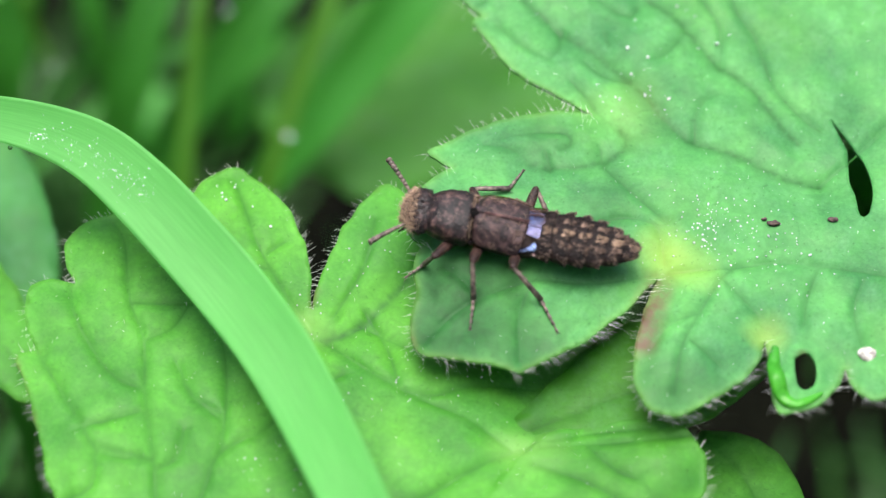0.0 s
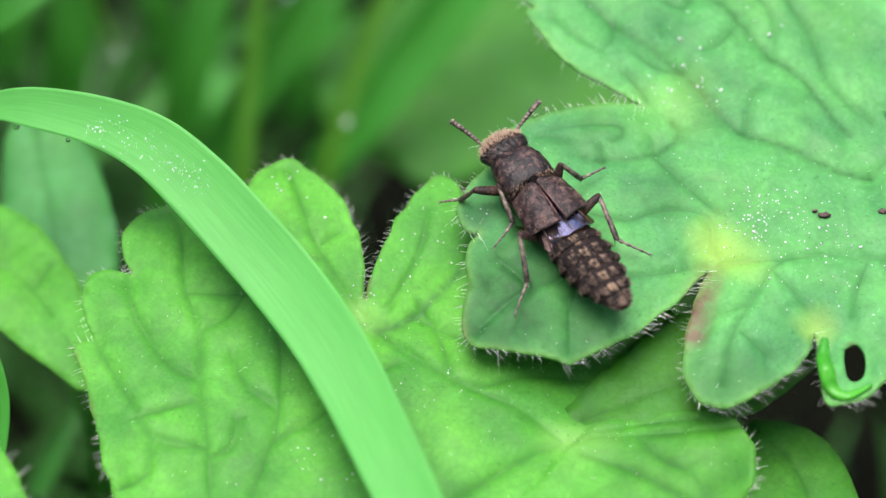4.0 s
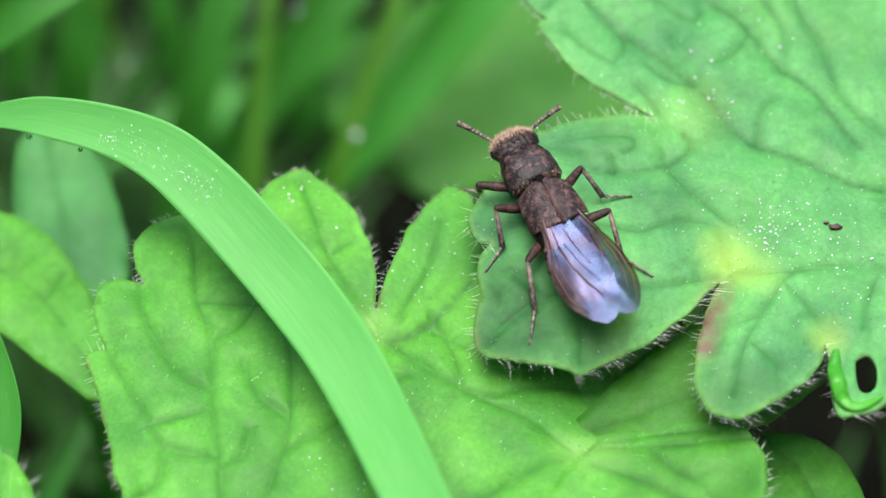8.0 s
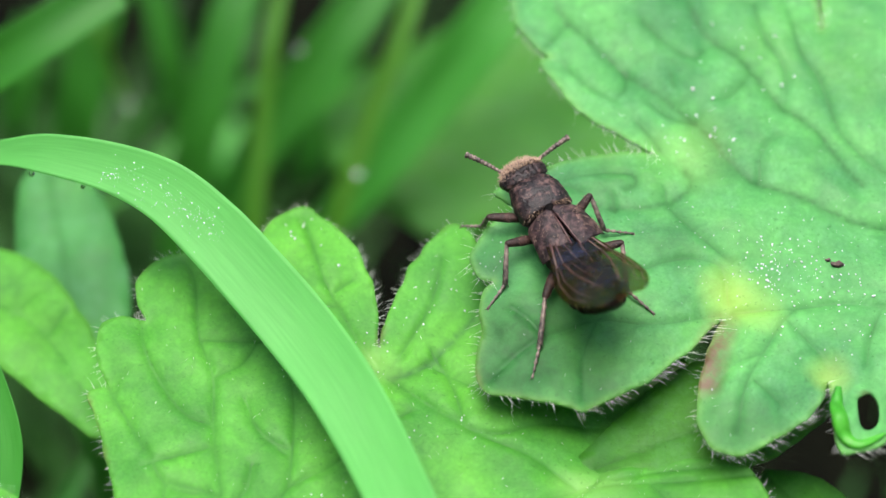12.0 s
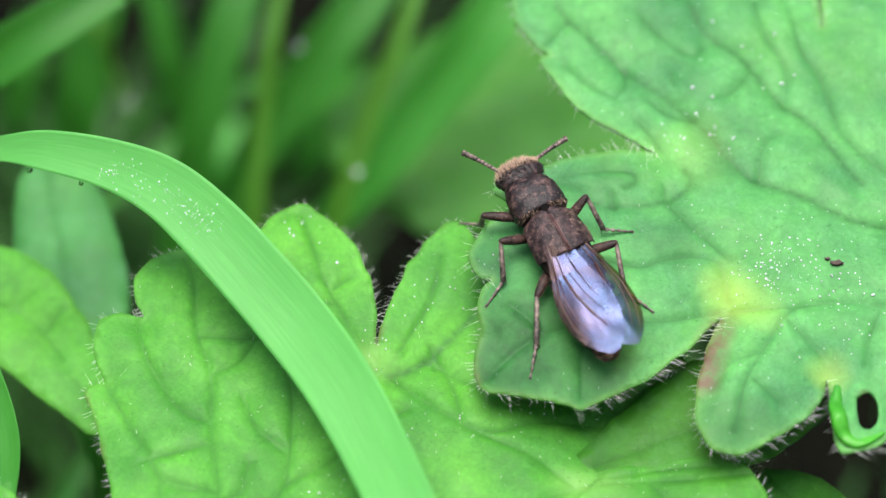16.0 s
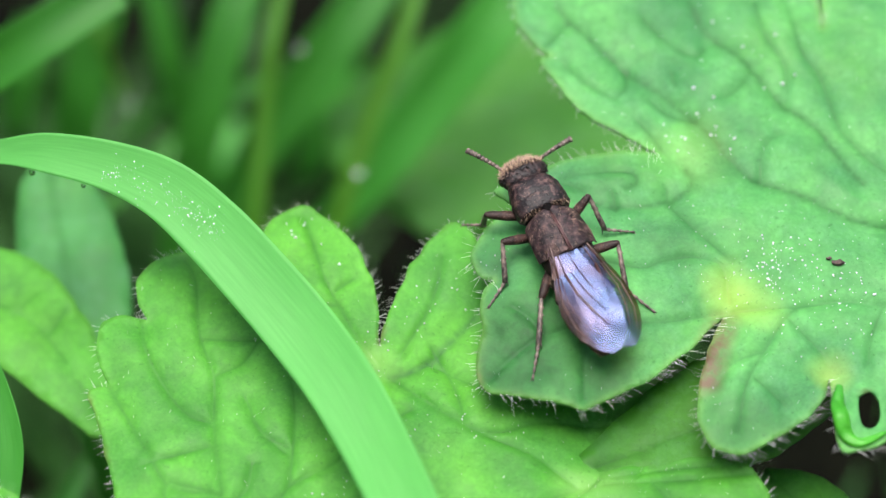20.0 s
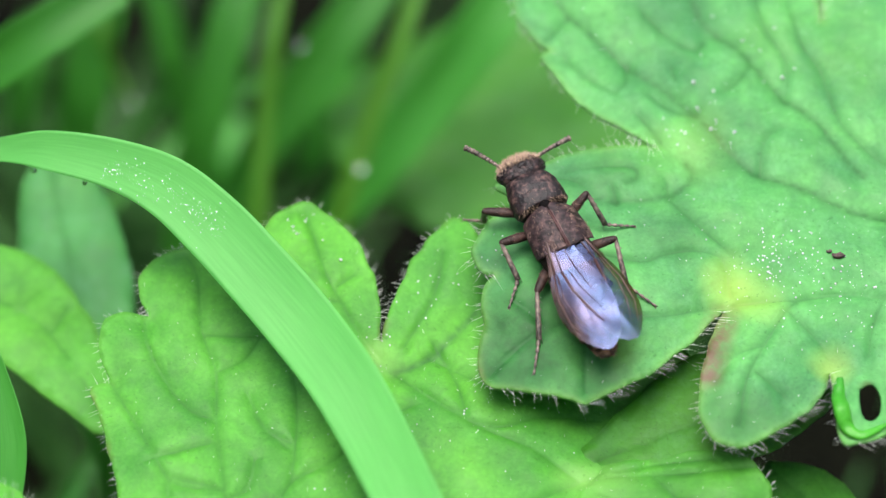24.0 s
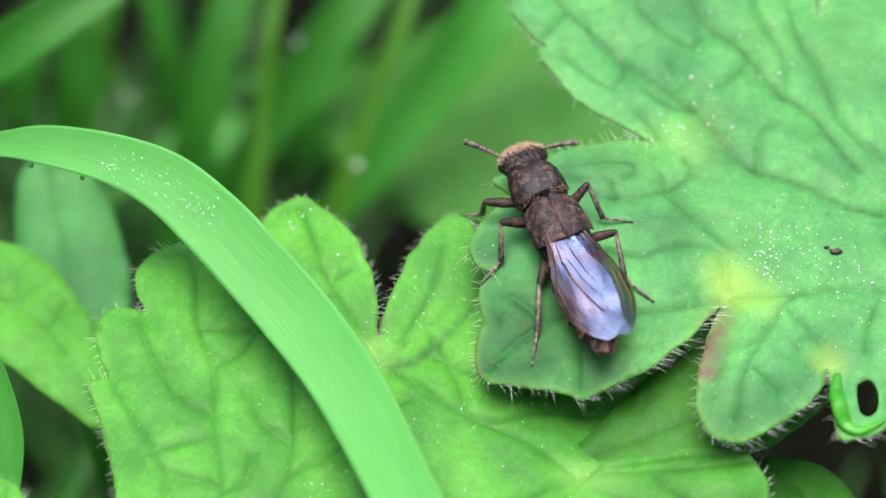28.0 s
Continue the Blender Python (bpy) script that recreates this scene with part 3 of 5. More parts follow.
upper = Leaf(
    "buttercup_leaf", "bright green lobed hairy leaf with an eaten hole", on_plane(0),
    [[(12.5, 9.1), (10.9, 10.1), (8.7, 11.6), (7.3, 13.0), (6.6, 14.0), (6.1, 14.8), (5.7, 15.5), (5.9, 15.8), (6.4, 16.0)],
     [(6.4, 16.0), (5.8, 16.3), (5.2, 17.0), (4.6, 17.8), (4.2, 18.8), (4.1, 19.6), (4.0, 23.3), (6.2, 26.9), (9.8, 28.6), (14.7, 29.1), (19.3, 29.1), (22.3, 26.4), (22.7, 21.6), (22.8, 18.0)],
     [(22.8, 18.0), (23.2, 21.6), (25.0, 28.6), (30.0, 32.7), (36.3, 31.8), (40.9, 26.0), (41.5, 14.9), (38.5, 5.3), (35.2, -0.3), (35.0, -4.4), (32.4, -7.9), (29.9, -7.9)],
     [(29.9, -7.9), (28.5, -9.3), (26.9, -9.8), (26.0, -9.0), (25.7, -7.8)],
     [(25.7, -7.8), (25.1, -9.0), (23.9, -10.1), (22.5, -10.5), (21.8, -10.5), (21.4, -9.1), (21.4, -7.4), (21.4, -6.0)],
     [(21.4, -6.0), (20.9, -7.4), (19.8, -8.6), (18.2, -9.7), (16.3, -10.5), (14.9, -10.3), (14.2, -9.4), (13.9, -7.9), (14.2, -6.0), (14.9, -3.8), (15.7, -2.0)],
     [(15.7, -2.0), (14.5, -3.3), (12.8, -4.9), (10.9, -6.2), (9.0, -7.3), (7.7, -7.9), (7.0, -7.7)],
     [(7.0, -7.7), (6.3, -7.5), (4.9, -7.2), (3.0, -6.9), (2.0, -6.4), (1.7, -4.9), (2.0, -2.9), (2.0, -0.9), (2.3, -0.1), (2.8, 0.3)],
     [(2.8, 0.3), (2.1, 0.4), (1.6, 1.0), (1.5, 2.1), (2.1, 3.4), (3.1, 4.5), (4.2, 5.4)],
     [(4.2, 5.4), (3.3, 5.9), (2.9, 6.4), (4.0, 7.2), (5.5, 8.0), (7.2, 8.7), (9.2, 9.1), (11.2, 9.2), (12.5, 9.1)]],
    [[(25.8, 7.8), (24.6, 8.9), (23.4, 10.7), (22.9, 12.5), (22.4, 14.5), (21.5, 16.2), (21.2, 17.9), (20.8, 20.5)],
     [(16.1, -1.1), (15.8, 1.2), (14.3, 1.8), (12.4, 1.6), (11.1, 1.2), (8.3, 1.9)],
     [(10.9, 14.9), (10.8, 13.9), (10.3, 13.2)], [(7.4, 18.3), (6.7, 17.3), (6.0, 16.7)], [(7.2, 15.3), (8.5, 14.0), (10.2, 13.0)],
     [(12.0, 18.6), (13.0, 17.4), (14.3, 16.3), (15.2, 16.1), (15.6, 16.6)], [(12.7, 9.4), (12.1, 10.4), (11.4, 11.4)],
     [(7.0, 7.3), (8.0, 7.6), (9.7, 7.7), (11.0, 7.5), (11.1, 6.8), (10.5, 6.5)], [(8.0, 6.5), (7.1, 6.9), (6.2, 6.9)], [(9.9, 5.3), (9.7, 6.3)], [(12.9, 5.7), (12.9, 6.6)],
     [(15.6, -1.7), (13.0, -2.3), (11.0, -2.4), (8.8, -2.2), (5.6, -3.3), (3.8, -4.5), (2.2, -6.1)],
     [(5.6, -3.3), (4.7, -2.2), (3.7, -1.4)], [(8.5, -2.4), (7.8, -4.4), (7.7, -7.2)],
     [(16.2, -1.7), (19.7, -1.5), (19.2, -2.1), (17.8, -4.4), (16.7, -6.5), (16.1, -9.3)],
     [(19.2, -2.1), (20.2, -3.3), (21.4, -4.7)], [(17.8, -4.4), (16.0, -5.1), (15.0, -6.5)], [(17.2, -6.1), (18.7, -7.6)],
     [(19.7, -1.5), (22.6, -1.1), (24.8, -1.4), (29.2, -2.2)], [(24.8, -1.4), (24.0, -3.3), (23.6, -5.1)], [(27.3, -2.2), (26.5, -4.4), (26.8, -7.2)],
     [(25.4, 4.1), (30.4, 9.2), (33.3, 17.4)], [(20.2, 12.3), (20.4, 15.0), (19.3, 17.5), (18.8, 19.9)], [(13.7, 14.0), (13.4, 15.4)], [(18.4, 7.1), (18.6, 9.0), (19.6, 10.4)],
     [(14.7, 11.4), (13.2, 11.9), (12.2, 12.9)], [(18.4, 14.9), (17.3, 13.4), (16.4, 12.8)],
     [(13.0, 5.3), (14.2, 3.8), (16.4, 1.5)]],
    M_LEAF, joints=[(16.4, -0.8, 2.3, 0.48), (14.3, 9.2, 3.0, 0.14), (21.4, -6.0, 1.5, 0.38)],
    holes=[[(22.9, -7.2), (23.6, -6.9), (24.0, -7.6), (23.9, -8.7), (23.4, -9.2), (22.9, -9.0), (22.8, -8.1)],
           [(26.4, 8.6), (26.9, 7.2), (27.2, 6.2), (27.1, 4.3), (27.3, 3.2), (27.4, 1.8), (27.9, 1.9), (28.3, 3.2), (28.3, 4.3), (28.0, 5.8), (27.3, 7.1)]],
    brown=[([(15.6, -2.6), (15.0, -4.2), (14.5, -6.2)], 0.95, 1.0), ([(22.8, -7.1), (23.6, -6.8)], 0.12, 0.6),
           ([(2.1, -6.3), (1.7, -5.1)], 0.15, 0.5)], seed=3, hair_len=0.62,
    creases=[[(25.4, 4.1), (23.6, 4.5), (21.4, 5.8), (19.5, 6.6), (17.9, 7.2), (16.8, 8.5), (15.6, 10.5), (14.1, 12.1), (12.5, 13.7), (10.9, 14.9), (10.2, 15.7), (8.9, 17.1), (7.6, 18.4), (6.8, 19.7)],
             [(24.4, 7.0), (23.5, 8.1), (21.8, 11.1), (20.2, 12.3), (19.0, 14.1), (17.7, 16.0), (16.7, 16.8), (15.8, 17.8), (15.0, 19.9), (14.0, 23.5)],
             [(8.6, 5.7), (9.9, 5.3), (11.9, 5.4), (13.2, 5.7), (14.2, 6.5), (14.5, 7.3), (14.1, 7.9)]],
    deep_shade=[(4.1, -4.4, 4.0, 0.9), (7.1, -6.1, 2.6, 0.7), (15.8, -9.0, 2.0, 0.7), (12.9, 3.0, 1.6, 0.3), (2.5, 1.7, 1.4, 0.6),
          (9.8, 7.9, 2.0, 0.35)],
    folds=[(21.9, -8.6, 0.7, 0.5), (3.3, -5.4, 2.2, -0.35), (15.1, -4.4, 0.8, 0.3)])

path = [(21.75, -6.5, 0.2), (21.65, -7.1, 0.34), (21.55, -7.8, 0.46), (21.6, -8.6, 0.52), (21.75, -9.3, 0.5), (22.1, -9.9, 0.4), (22.7, -10.1, 0.3), (23.4, -9.8, 0.22), (24.1, -9.4, 0.1)]
rolled = smooth_stations(path, 5)
zz = upper.height(np.array([r_[:2] for r_ in rolled]))
part("curled_rim", tube([(x + 0.12, y, z + 0.15 + 0.04 * noise.noise(Vector((x * 3, y * 3, 1)))) for (x, y, _), z in zip(rolled, zz)], [r_[2] * 0.88 for r_ in rolled], 14, 0.5), M_CURL, upper.ob, "glossy green rim curled over by the eaten hole")
z = float(upper.height(np.array([(27.0, -7.0)]))[0])
v, f_ = ball((0, 0, 0), 0.6, 10, 18, 0.3)
part("gall", ([(27.0 + q[0] * (1 + 0.12 * math.sin(3 * q[1])), -7.0 + q[1] * 0.75, z + q[2]) for q in v], f_), M_GALL, upper.ob, "pale grey dried spot")

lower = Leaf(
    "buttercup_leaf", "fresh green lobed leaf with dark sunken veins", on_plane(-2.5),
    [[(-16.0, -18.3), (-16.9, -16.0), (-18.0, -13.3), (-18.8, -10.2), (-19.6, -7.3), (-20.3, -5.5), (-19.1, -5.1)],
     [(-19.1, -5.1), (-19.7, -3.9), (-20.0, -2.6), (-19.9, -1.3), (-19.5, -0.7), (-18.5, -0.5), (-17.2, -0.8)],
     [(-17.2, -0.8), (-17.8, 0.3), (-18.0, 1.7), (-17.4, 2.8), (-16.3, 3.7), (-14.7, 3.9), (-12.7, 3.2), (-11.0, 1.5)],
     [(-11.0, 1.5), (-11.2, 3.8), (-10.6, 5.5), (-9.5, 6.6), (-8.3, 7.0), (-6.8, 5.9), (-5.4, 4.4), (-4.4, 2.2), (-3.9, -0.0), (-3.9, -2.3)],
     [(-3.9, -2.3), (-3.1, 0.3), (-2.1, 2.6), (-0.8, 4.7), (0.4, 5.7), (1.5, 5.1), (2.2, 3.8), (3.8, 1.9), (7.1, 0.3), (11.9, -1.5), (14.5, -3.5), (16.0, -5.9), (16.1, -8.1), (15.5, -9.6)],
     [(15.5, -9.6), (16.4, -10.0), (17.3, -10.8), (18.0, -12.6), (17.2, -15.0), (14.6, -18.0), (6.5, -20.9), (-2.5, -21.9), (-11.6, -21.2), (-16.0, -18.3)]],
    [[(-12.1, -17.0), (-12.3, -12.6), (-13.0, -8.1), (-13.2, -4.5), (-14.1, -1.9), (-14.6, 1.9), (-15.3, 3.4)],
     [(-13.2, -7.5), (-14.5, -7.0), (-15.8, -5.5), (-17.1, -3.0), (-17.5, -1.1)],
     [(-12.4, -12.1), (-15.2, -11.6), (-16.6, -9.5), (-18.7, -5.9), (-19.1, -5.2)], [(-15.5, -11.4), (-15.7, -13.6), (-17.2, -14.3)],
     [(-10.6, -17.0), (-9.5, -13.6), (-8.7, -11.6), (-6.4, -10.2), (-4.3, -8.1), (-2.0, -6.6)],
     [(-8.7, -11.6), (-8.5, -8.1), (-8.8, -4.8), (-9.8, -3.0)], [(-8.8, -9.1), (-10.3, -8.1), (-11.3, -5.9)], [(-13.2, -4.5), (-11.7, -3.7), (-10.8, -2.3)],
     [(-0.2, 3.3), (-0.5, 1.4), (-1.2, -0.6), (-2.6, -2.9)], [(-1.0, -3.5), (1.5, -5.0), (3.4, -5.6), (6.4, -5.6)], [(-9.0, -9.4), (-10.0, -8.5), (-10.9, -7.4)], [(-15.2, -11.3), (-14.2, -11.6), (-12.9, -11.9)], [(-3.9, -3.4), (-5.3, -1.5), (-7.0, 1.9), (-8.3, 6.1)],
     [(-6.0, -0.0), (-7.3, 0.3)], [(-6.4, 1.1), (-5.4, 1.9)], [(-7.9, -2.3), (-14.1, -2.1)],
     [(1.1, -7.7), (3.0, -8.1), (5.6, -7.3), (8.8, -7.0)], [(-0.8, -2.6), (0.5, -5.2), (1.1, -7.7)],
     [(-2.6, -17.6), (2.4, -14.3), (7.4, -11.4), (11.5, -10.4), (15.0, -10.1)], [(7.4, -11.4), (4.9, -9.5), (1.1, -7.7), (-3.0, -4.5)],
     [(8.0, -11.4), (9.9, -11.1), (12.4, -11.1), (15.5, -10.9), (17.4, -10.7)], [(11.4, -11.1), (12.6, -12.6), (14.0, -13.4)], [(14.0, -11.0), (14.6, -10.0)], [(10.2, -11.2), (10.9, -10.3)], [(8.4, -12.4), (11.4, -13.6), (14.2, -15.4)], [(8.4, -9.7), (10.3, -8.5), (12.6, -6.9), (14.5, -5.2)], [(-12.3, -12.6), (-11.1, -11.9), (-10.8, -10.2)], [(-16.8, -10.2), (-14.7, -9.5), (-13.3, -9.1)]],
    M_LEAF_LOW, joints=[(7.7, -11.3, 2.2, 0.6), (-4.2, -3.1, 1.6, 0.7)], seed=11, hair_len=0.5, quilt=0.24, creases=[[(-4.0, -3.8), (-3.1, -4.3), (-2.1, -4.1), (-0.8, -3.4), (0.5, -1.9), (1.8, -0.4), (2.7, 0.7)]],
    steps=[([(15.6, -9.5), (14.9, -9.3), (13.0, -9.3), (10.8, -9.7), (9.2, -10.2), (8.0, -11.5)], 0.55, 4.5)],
    # Front lobe: shade of the upper leaf painted into its green.
    deep_shade=[(14.4, -12.6, 4.6, 0.4)],
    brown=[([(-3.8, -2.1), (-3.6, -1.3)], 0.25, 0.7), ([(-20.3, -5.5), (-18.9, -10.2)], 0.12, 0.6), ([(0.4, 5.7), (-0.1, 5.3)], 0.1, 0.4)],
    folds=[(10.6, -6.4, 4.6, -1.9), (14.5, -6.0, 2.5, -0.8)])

# Takes a darker green material: shade from the leaves above, put into colour.
Leaf("shaded_leaf", "leaf shaded by other leaves, shade put in its darker green", on_plane(-3.0),
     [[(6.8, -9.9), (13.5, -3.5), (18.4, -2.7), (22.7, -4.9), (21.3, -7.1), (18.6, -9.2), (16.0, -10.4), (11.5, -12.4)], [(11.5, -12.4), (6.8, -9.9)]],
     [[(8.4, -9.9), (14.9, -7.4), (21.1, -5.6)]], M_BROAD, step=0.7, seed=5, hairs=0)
Leaf("shaded_leaf", "dark green leaf seen through a gap", on_plane(-9),
     [[(28.3, 10.9), (30.3, 13.0), (33.0, 11.7), (33.2, 6.8), (30.8, 4.4), (28.2, 5.2), (28.3, 10.9)]], [[(28.7, 11.3), (30.9, 5.2)]], M_LEAF_LOW, step=0.7, seed=15, hairs=0)
Leaf("shaded_leaf", "dull green rounded leaf near the soil", on_plane(-9),
     [[(16.4, -12.1), (18.2, -7.6), (19.5, -7.0), (21.3, -7.3), (22.8, -8.2), (23.8, -9.7), (24.4, -11.5), (24.5, -13.9), (20.1, -14.9), (16.4, -12.1)]],
     [[(19.0, -7.5), (21.1, -10.4), (22.1, -13.9)]], M_LEAF_LOW, step=0.6, seed=6, hairs=0)
Leaf("soft_leaf", "pale green oval leaf beside a grass blade", on_plane(-15),
     [[(-25.8, 4.4), (-27.3, 9.5), (-27.9, 14.6), (-27.4, 17.5), (-25.0, 18.4), (-22.6, 15.9), (-21.1, 12.5), (-20.1, 8.7), (-20.3, 5.0), (-22.4, 2.2), (-25.8, 4.4)]],
     [[(-26.1, 17.9), (-24.4, 10.4), (-22.8, 3.0)]], M_LEAF_COOL, step=0.7, seed=7, hairs=0)
Leaf("soft_leaf", "light green pointed leaf with soft veins", on_plane(-9),
     [[(-32.5, 7.6), (-29.4, 8.5), (-27.3, 8.1), (-25.1, 7.0), (-23.3, 5.2), (-21.3, 2.1), (-19.1, -2.5), (-20.5, -5.0), (-21.9, -4.2), (-24.4, -2.3), (-26.5, -0.6), (-31.8, 1.3), (-32.5, 7.6)]],
     [[(-30.5, 5.2), (-24.8, 2.5), (-20.2, -4.4)], [(-26.2, 3.3), (-24.9, 4.8)], [(-24.0, 1.7), (-23.1, 3.7)]], M_LEAF_LOW, step=0.6, seed=8, hairs=0)
Leaf("hairy_leaf", "small green leaf tip with white hairs", on_plane(1),
     [[(-27.5, -13.9), (-25.1, -13.0), (-23.6, -13.2), (-22.8, -13.9), (-22.0, -15.4), (-21.3, -17.5), (-21.5, -19.8), (-26.9, -19.8), (-27.5, -13.9)]],
     [[(-24.0, -18.5), (-23.6, -13.5)]], M_LEAF_LOW, step=0.4, seed=9, hairs=1.0)
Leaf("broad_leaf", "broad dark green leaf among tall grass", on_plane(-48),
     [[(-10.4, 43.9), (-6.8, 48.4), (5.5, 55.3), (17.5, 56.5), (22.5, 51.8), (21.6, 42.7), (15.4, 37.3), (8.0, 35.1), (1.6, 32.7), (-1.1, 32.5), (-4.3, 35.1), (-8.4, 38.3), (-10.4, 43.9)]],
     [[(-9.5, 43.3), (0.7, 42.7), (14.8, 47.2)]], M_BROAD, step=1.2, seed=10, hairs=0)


def petiole(leaf, c_, foot):
    path = curve_through([(c_[0], c_[1]), (c_[0] * 0.5 + foot[0] * 0.5, c_[1] * 0.4 + foot[1] * 0.6), foot], 4)
    n = len(path)
    drop = [float(leaf.height(np.array([c_]))[0]) - 0.7 - (88 * (i / (n - 1)) ** 0.8) for i in range(n)]
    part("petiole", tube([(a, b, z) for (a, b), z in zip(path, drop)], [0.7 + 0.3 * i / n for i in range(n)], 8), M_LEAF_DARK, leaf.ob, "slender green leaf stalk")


petiole(upper, (16.6, -0.7), (22.0, 6.0))
petiole(lower, (6.8, -11.6), (6.0, -2.0))


# ---- grass blades ----
def blade(name, label, pts, material, face=(0.0, -0.64, 0.77), fold=0.12, thick=0.16, group="grass blades", category="grass blade"):
    rows = smooth_stations(pts, 10)
    verts, faces, uvs = [], [], []
    cols = 17
    nrm = Vector(face).normalized()
    for i, (x, y, z, w) in enumerate(rows):
        a, b = rows[max(i - 1, 0)], rows[min(i + 1, len(rows) - 1)]
        d = (Vector(b[:3]) - Vector(a[:3])).normalized()
        side = d.cross(nrm).normalized()
        up = side.cross(d).normalized()
        ring = []
        for j in range(cols):
            s = 2 * j / (cols - 1) - 1
            ring.append((s, fold * w * (1.2 * s * s - 0.5) + 0.006 * w * math.cos(s * 25)))
        ring += [(s, h - thick * (1 - 0.7 * abs(s))) for s, h in reversed(ring)]
        for s, h in ring:
            verts.append(Vector((x, y, z)) + side * s * w / 2 + up * h)
            uvs.append((s * 0.5 + 0.5, i / 10))
    n = 2 * cols
    for i in range(len(rows) - 1):
        for j in range(n):
            a, b = i * n + j, i * n + (j + 1) % n
            faces.append((a, b, b + n, a + n))
    faces.append(tuple(range(n - 1, -1, -1)))
    faces.append(tuple((len(rows) - 1) * n + j for j in range(n)))
    me = mesh_of(name, verts, faces, material)
    lay = me.uv_layers.new(name="UVMap")
    for lp in me.loops:
        lay.data[lp.index].uv = uvs[lp.vertex_index]
    ob = tagged(new(name, me), label, category, group)
    rib = [(Vector(r_[:3]) + nrm * (-fold * r_[3] * 0.5 - thick), max(0.04, 0.04 * r_[3])) for r_ in rows]
    part("midrib", tube([r_[0] for r_ in rib], [r_[1] for r_ in rib], 8, 0.6), material, ob)
    return ob


blade("grass_blade", "long bright green arching grass blade with fine dew",
      [(-33.0, 9.1, 0.6, 0.67), (-28.2, 8.2, 2.5, 1.13), (-25.7, 7.6, 3.4, 1.51), (-23.0, 6.8, 4.0, 2.35), (-19.1, 5.5, 4.1, 2.92), (-15.9, 3.8, 3.8, 3.54), (-13.2, 1.5, 2.9, 3.90), (-10.9, -0.9, 1.9, 4.00), (-8.5, -3.5, 0.7, 4.04), (-6.0, -7.1, -0.1, 3.92), (-4.1, -10.7, -0.8, 3.74), (-2.4, -14.7, -1.2, 3.55), (-1.2, -17.7, -1.5, 3.41), (0.5, -22.8, -1.6, 3.11)], M_BLADE, fold=0.045)
blade("grass_blade", "broad bright green grass blade with smooth surface",
      [(-40.6, 28.1, -14.3, 3.51), (-32.1, 28.2, -8.5, 3.62), (-27.2, 28.7, -5.3, 3.46), (-21.9, 31.1, -2.9, 3.20)], M_GRASS)
blade("grass_blade", "narrow mid-green upright grass blade",
      [(-25.7, -4.1, -1.3, 0.95), (-24.9, -6.8, -3.9, 1.97), (-24.7, -8.6, -5.7, 2.10), (-25.2, -11.3, -8.4, 1.90), (-25.8, -13.9, -11.1, 1.59)], M_GRASS_LIGHT)
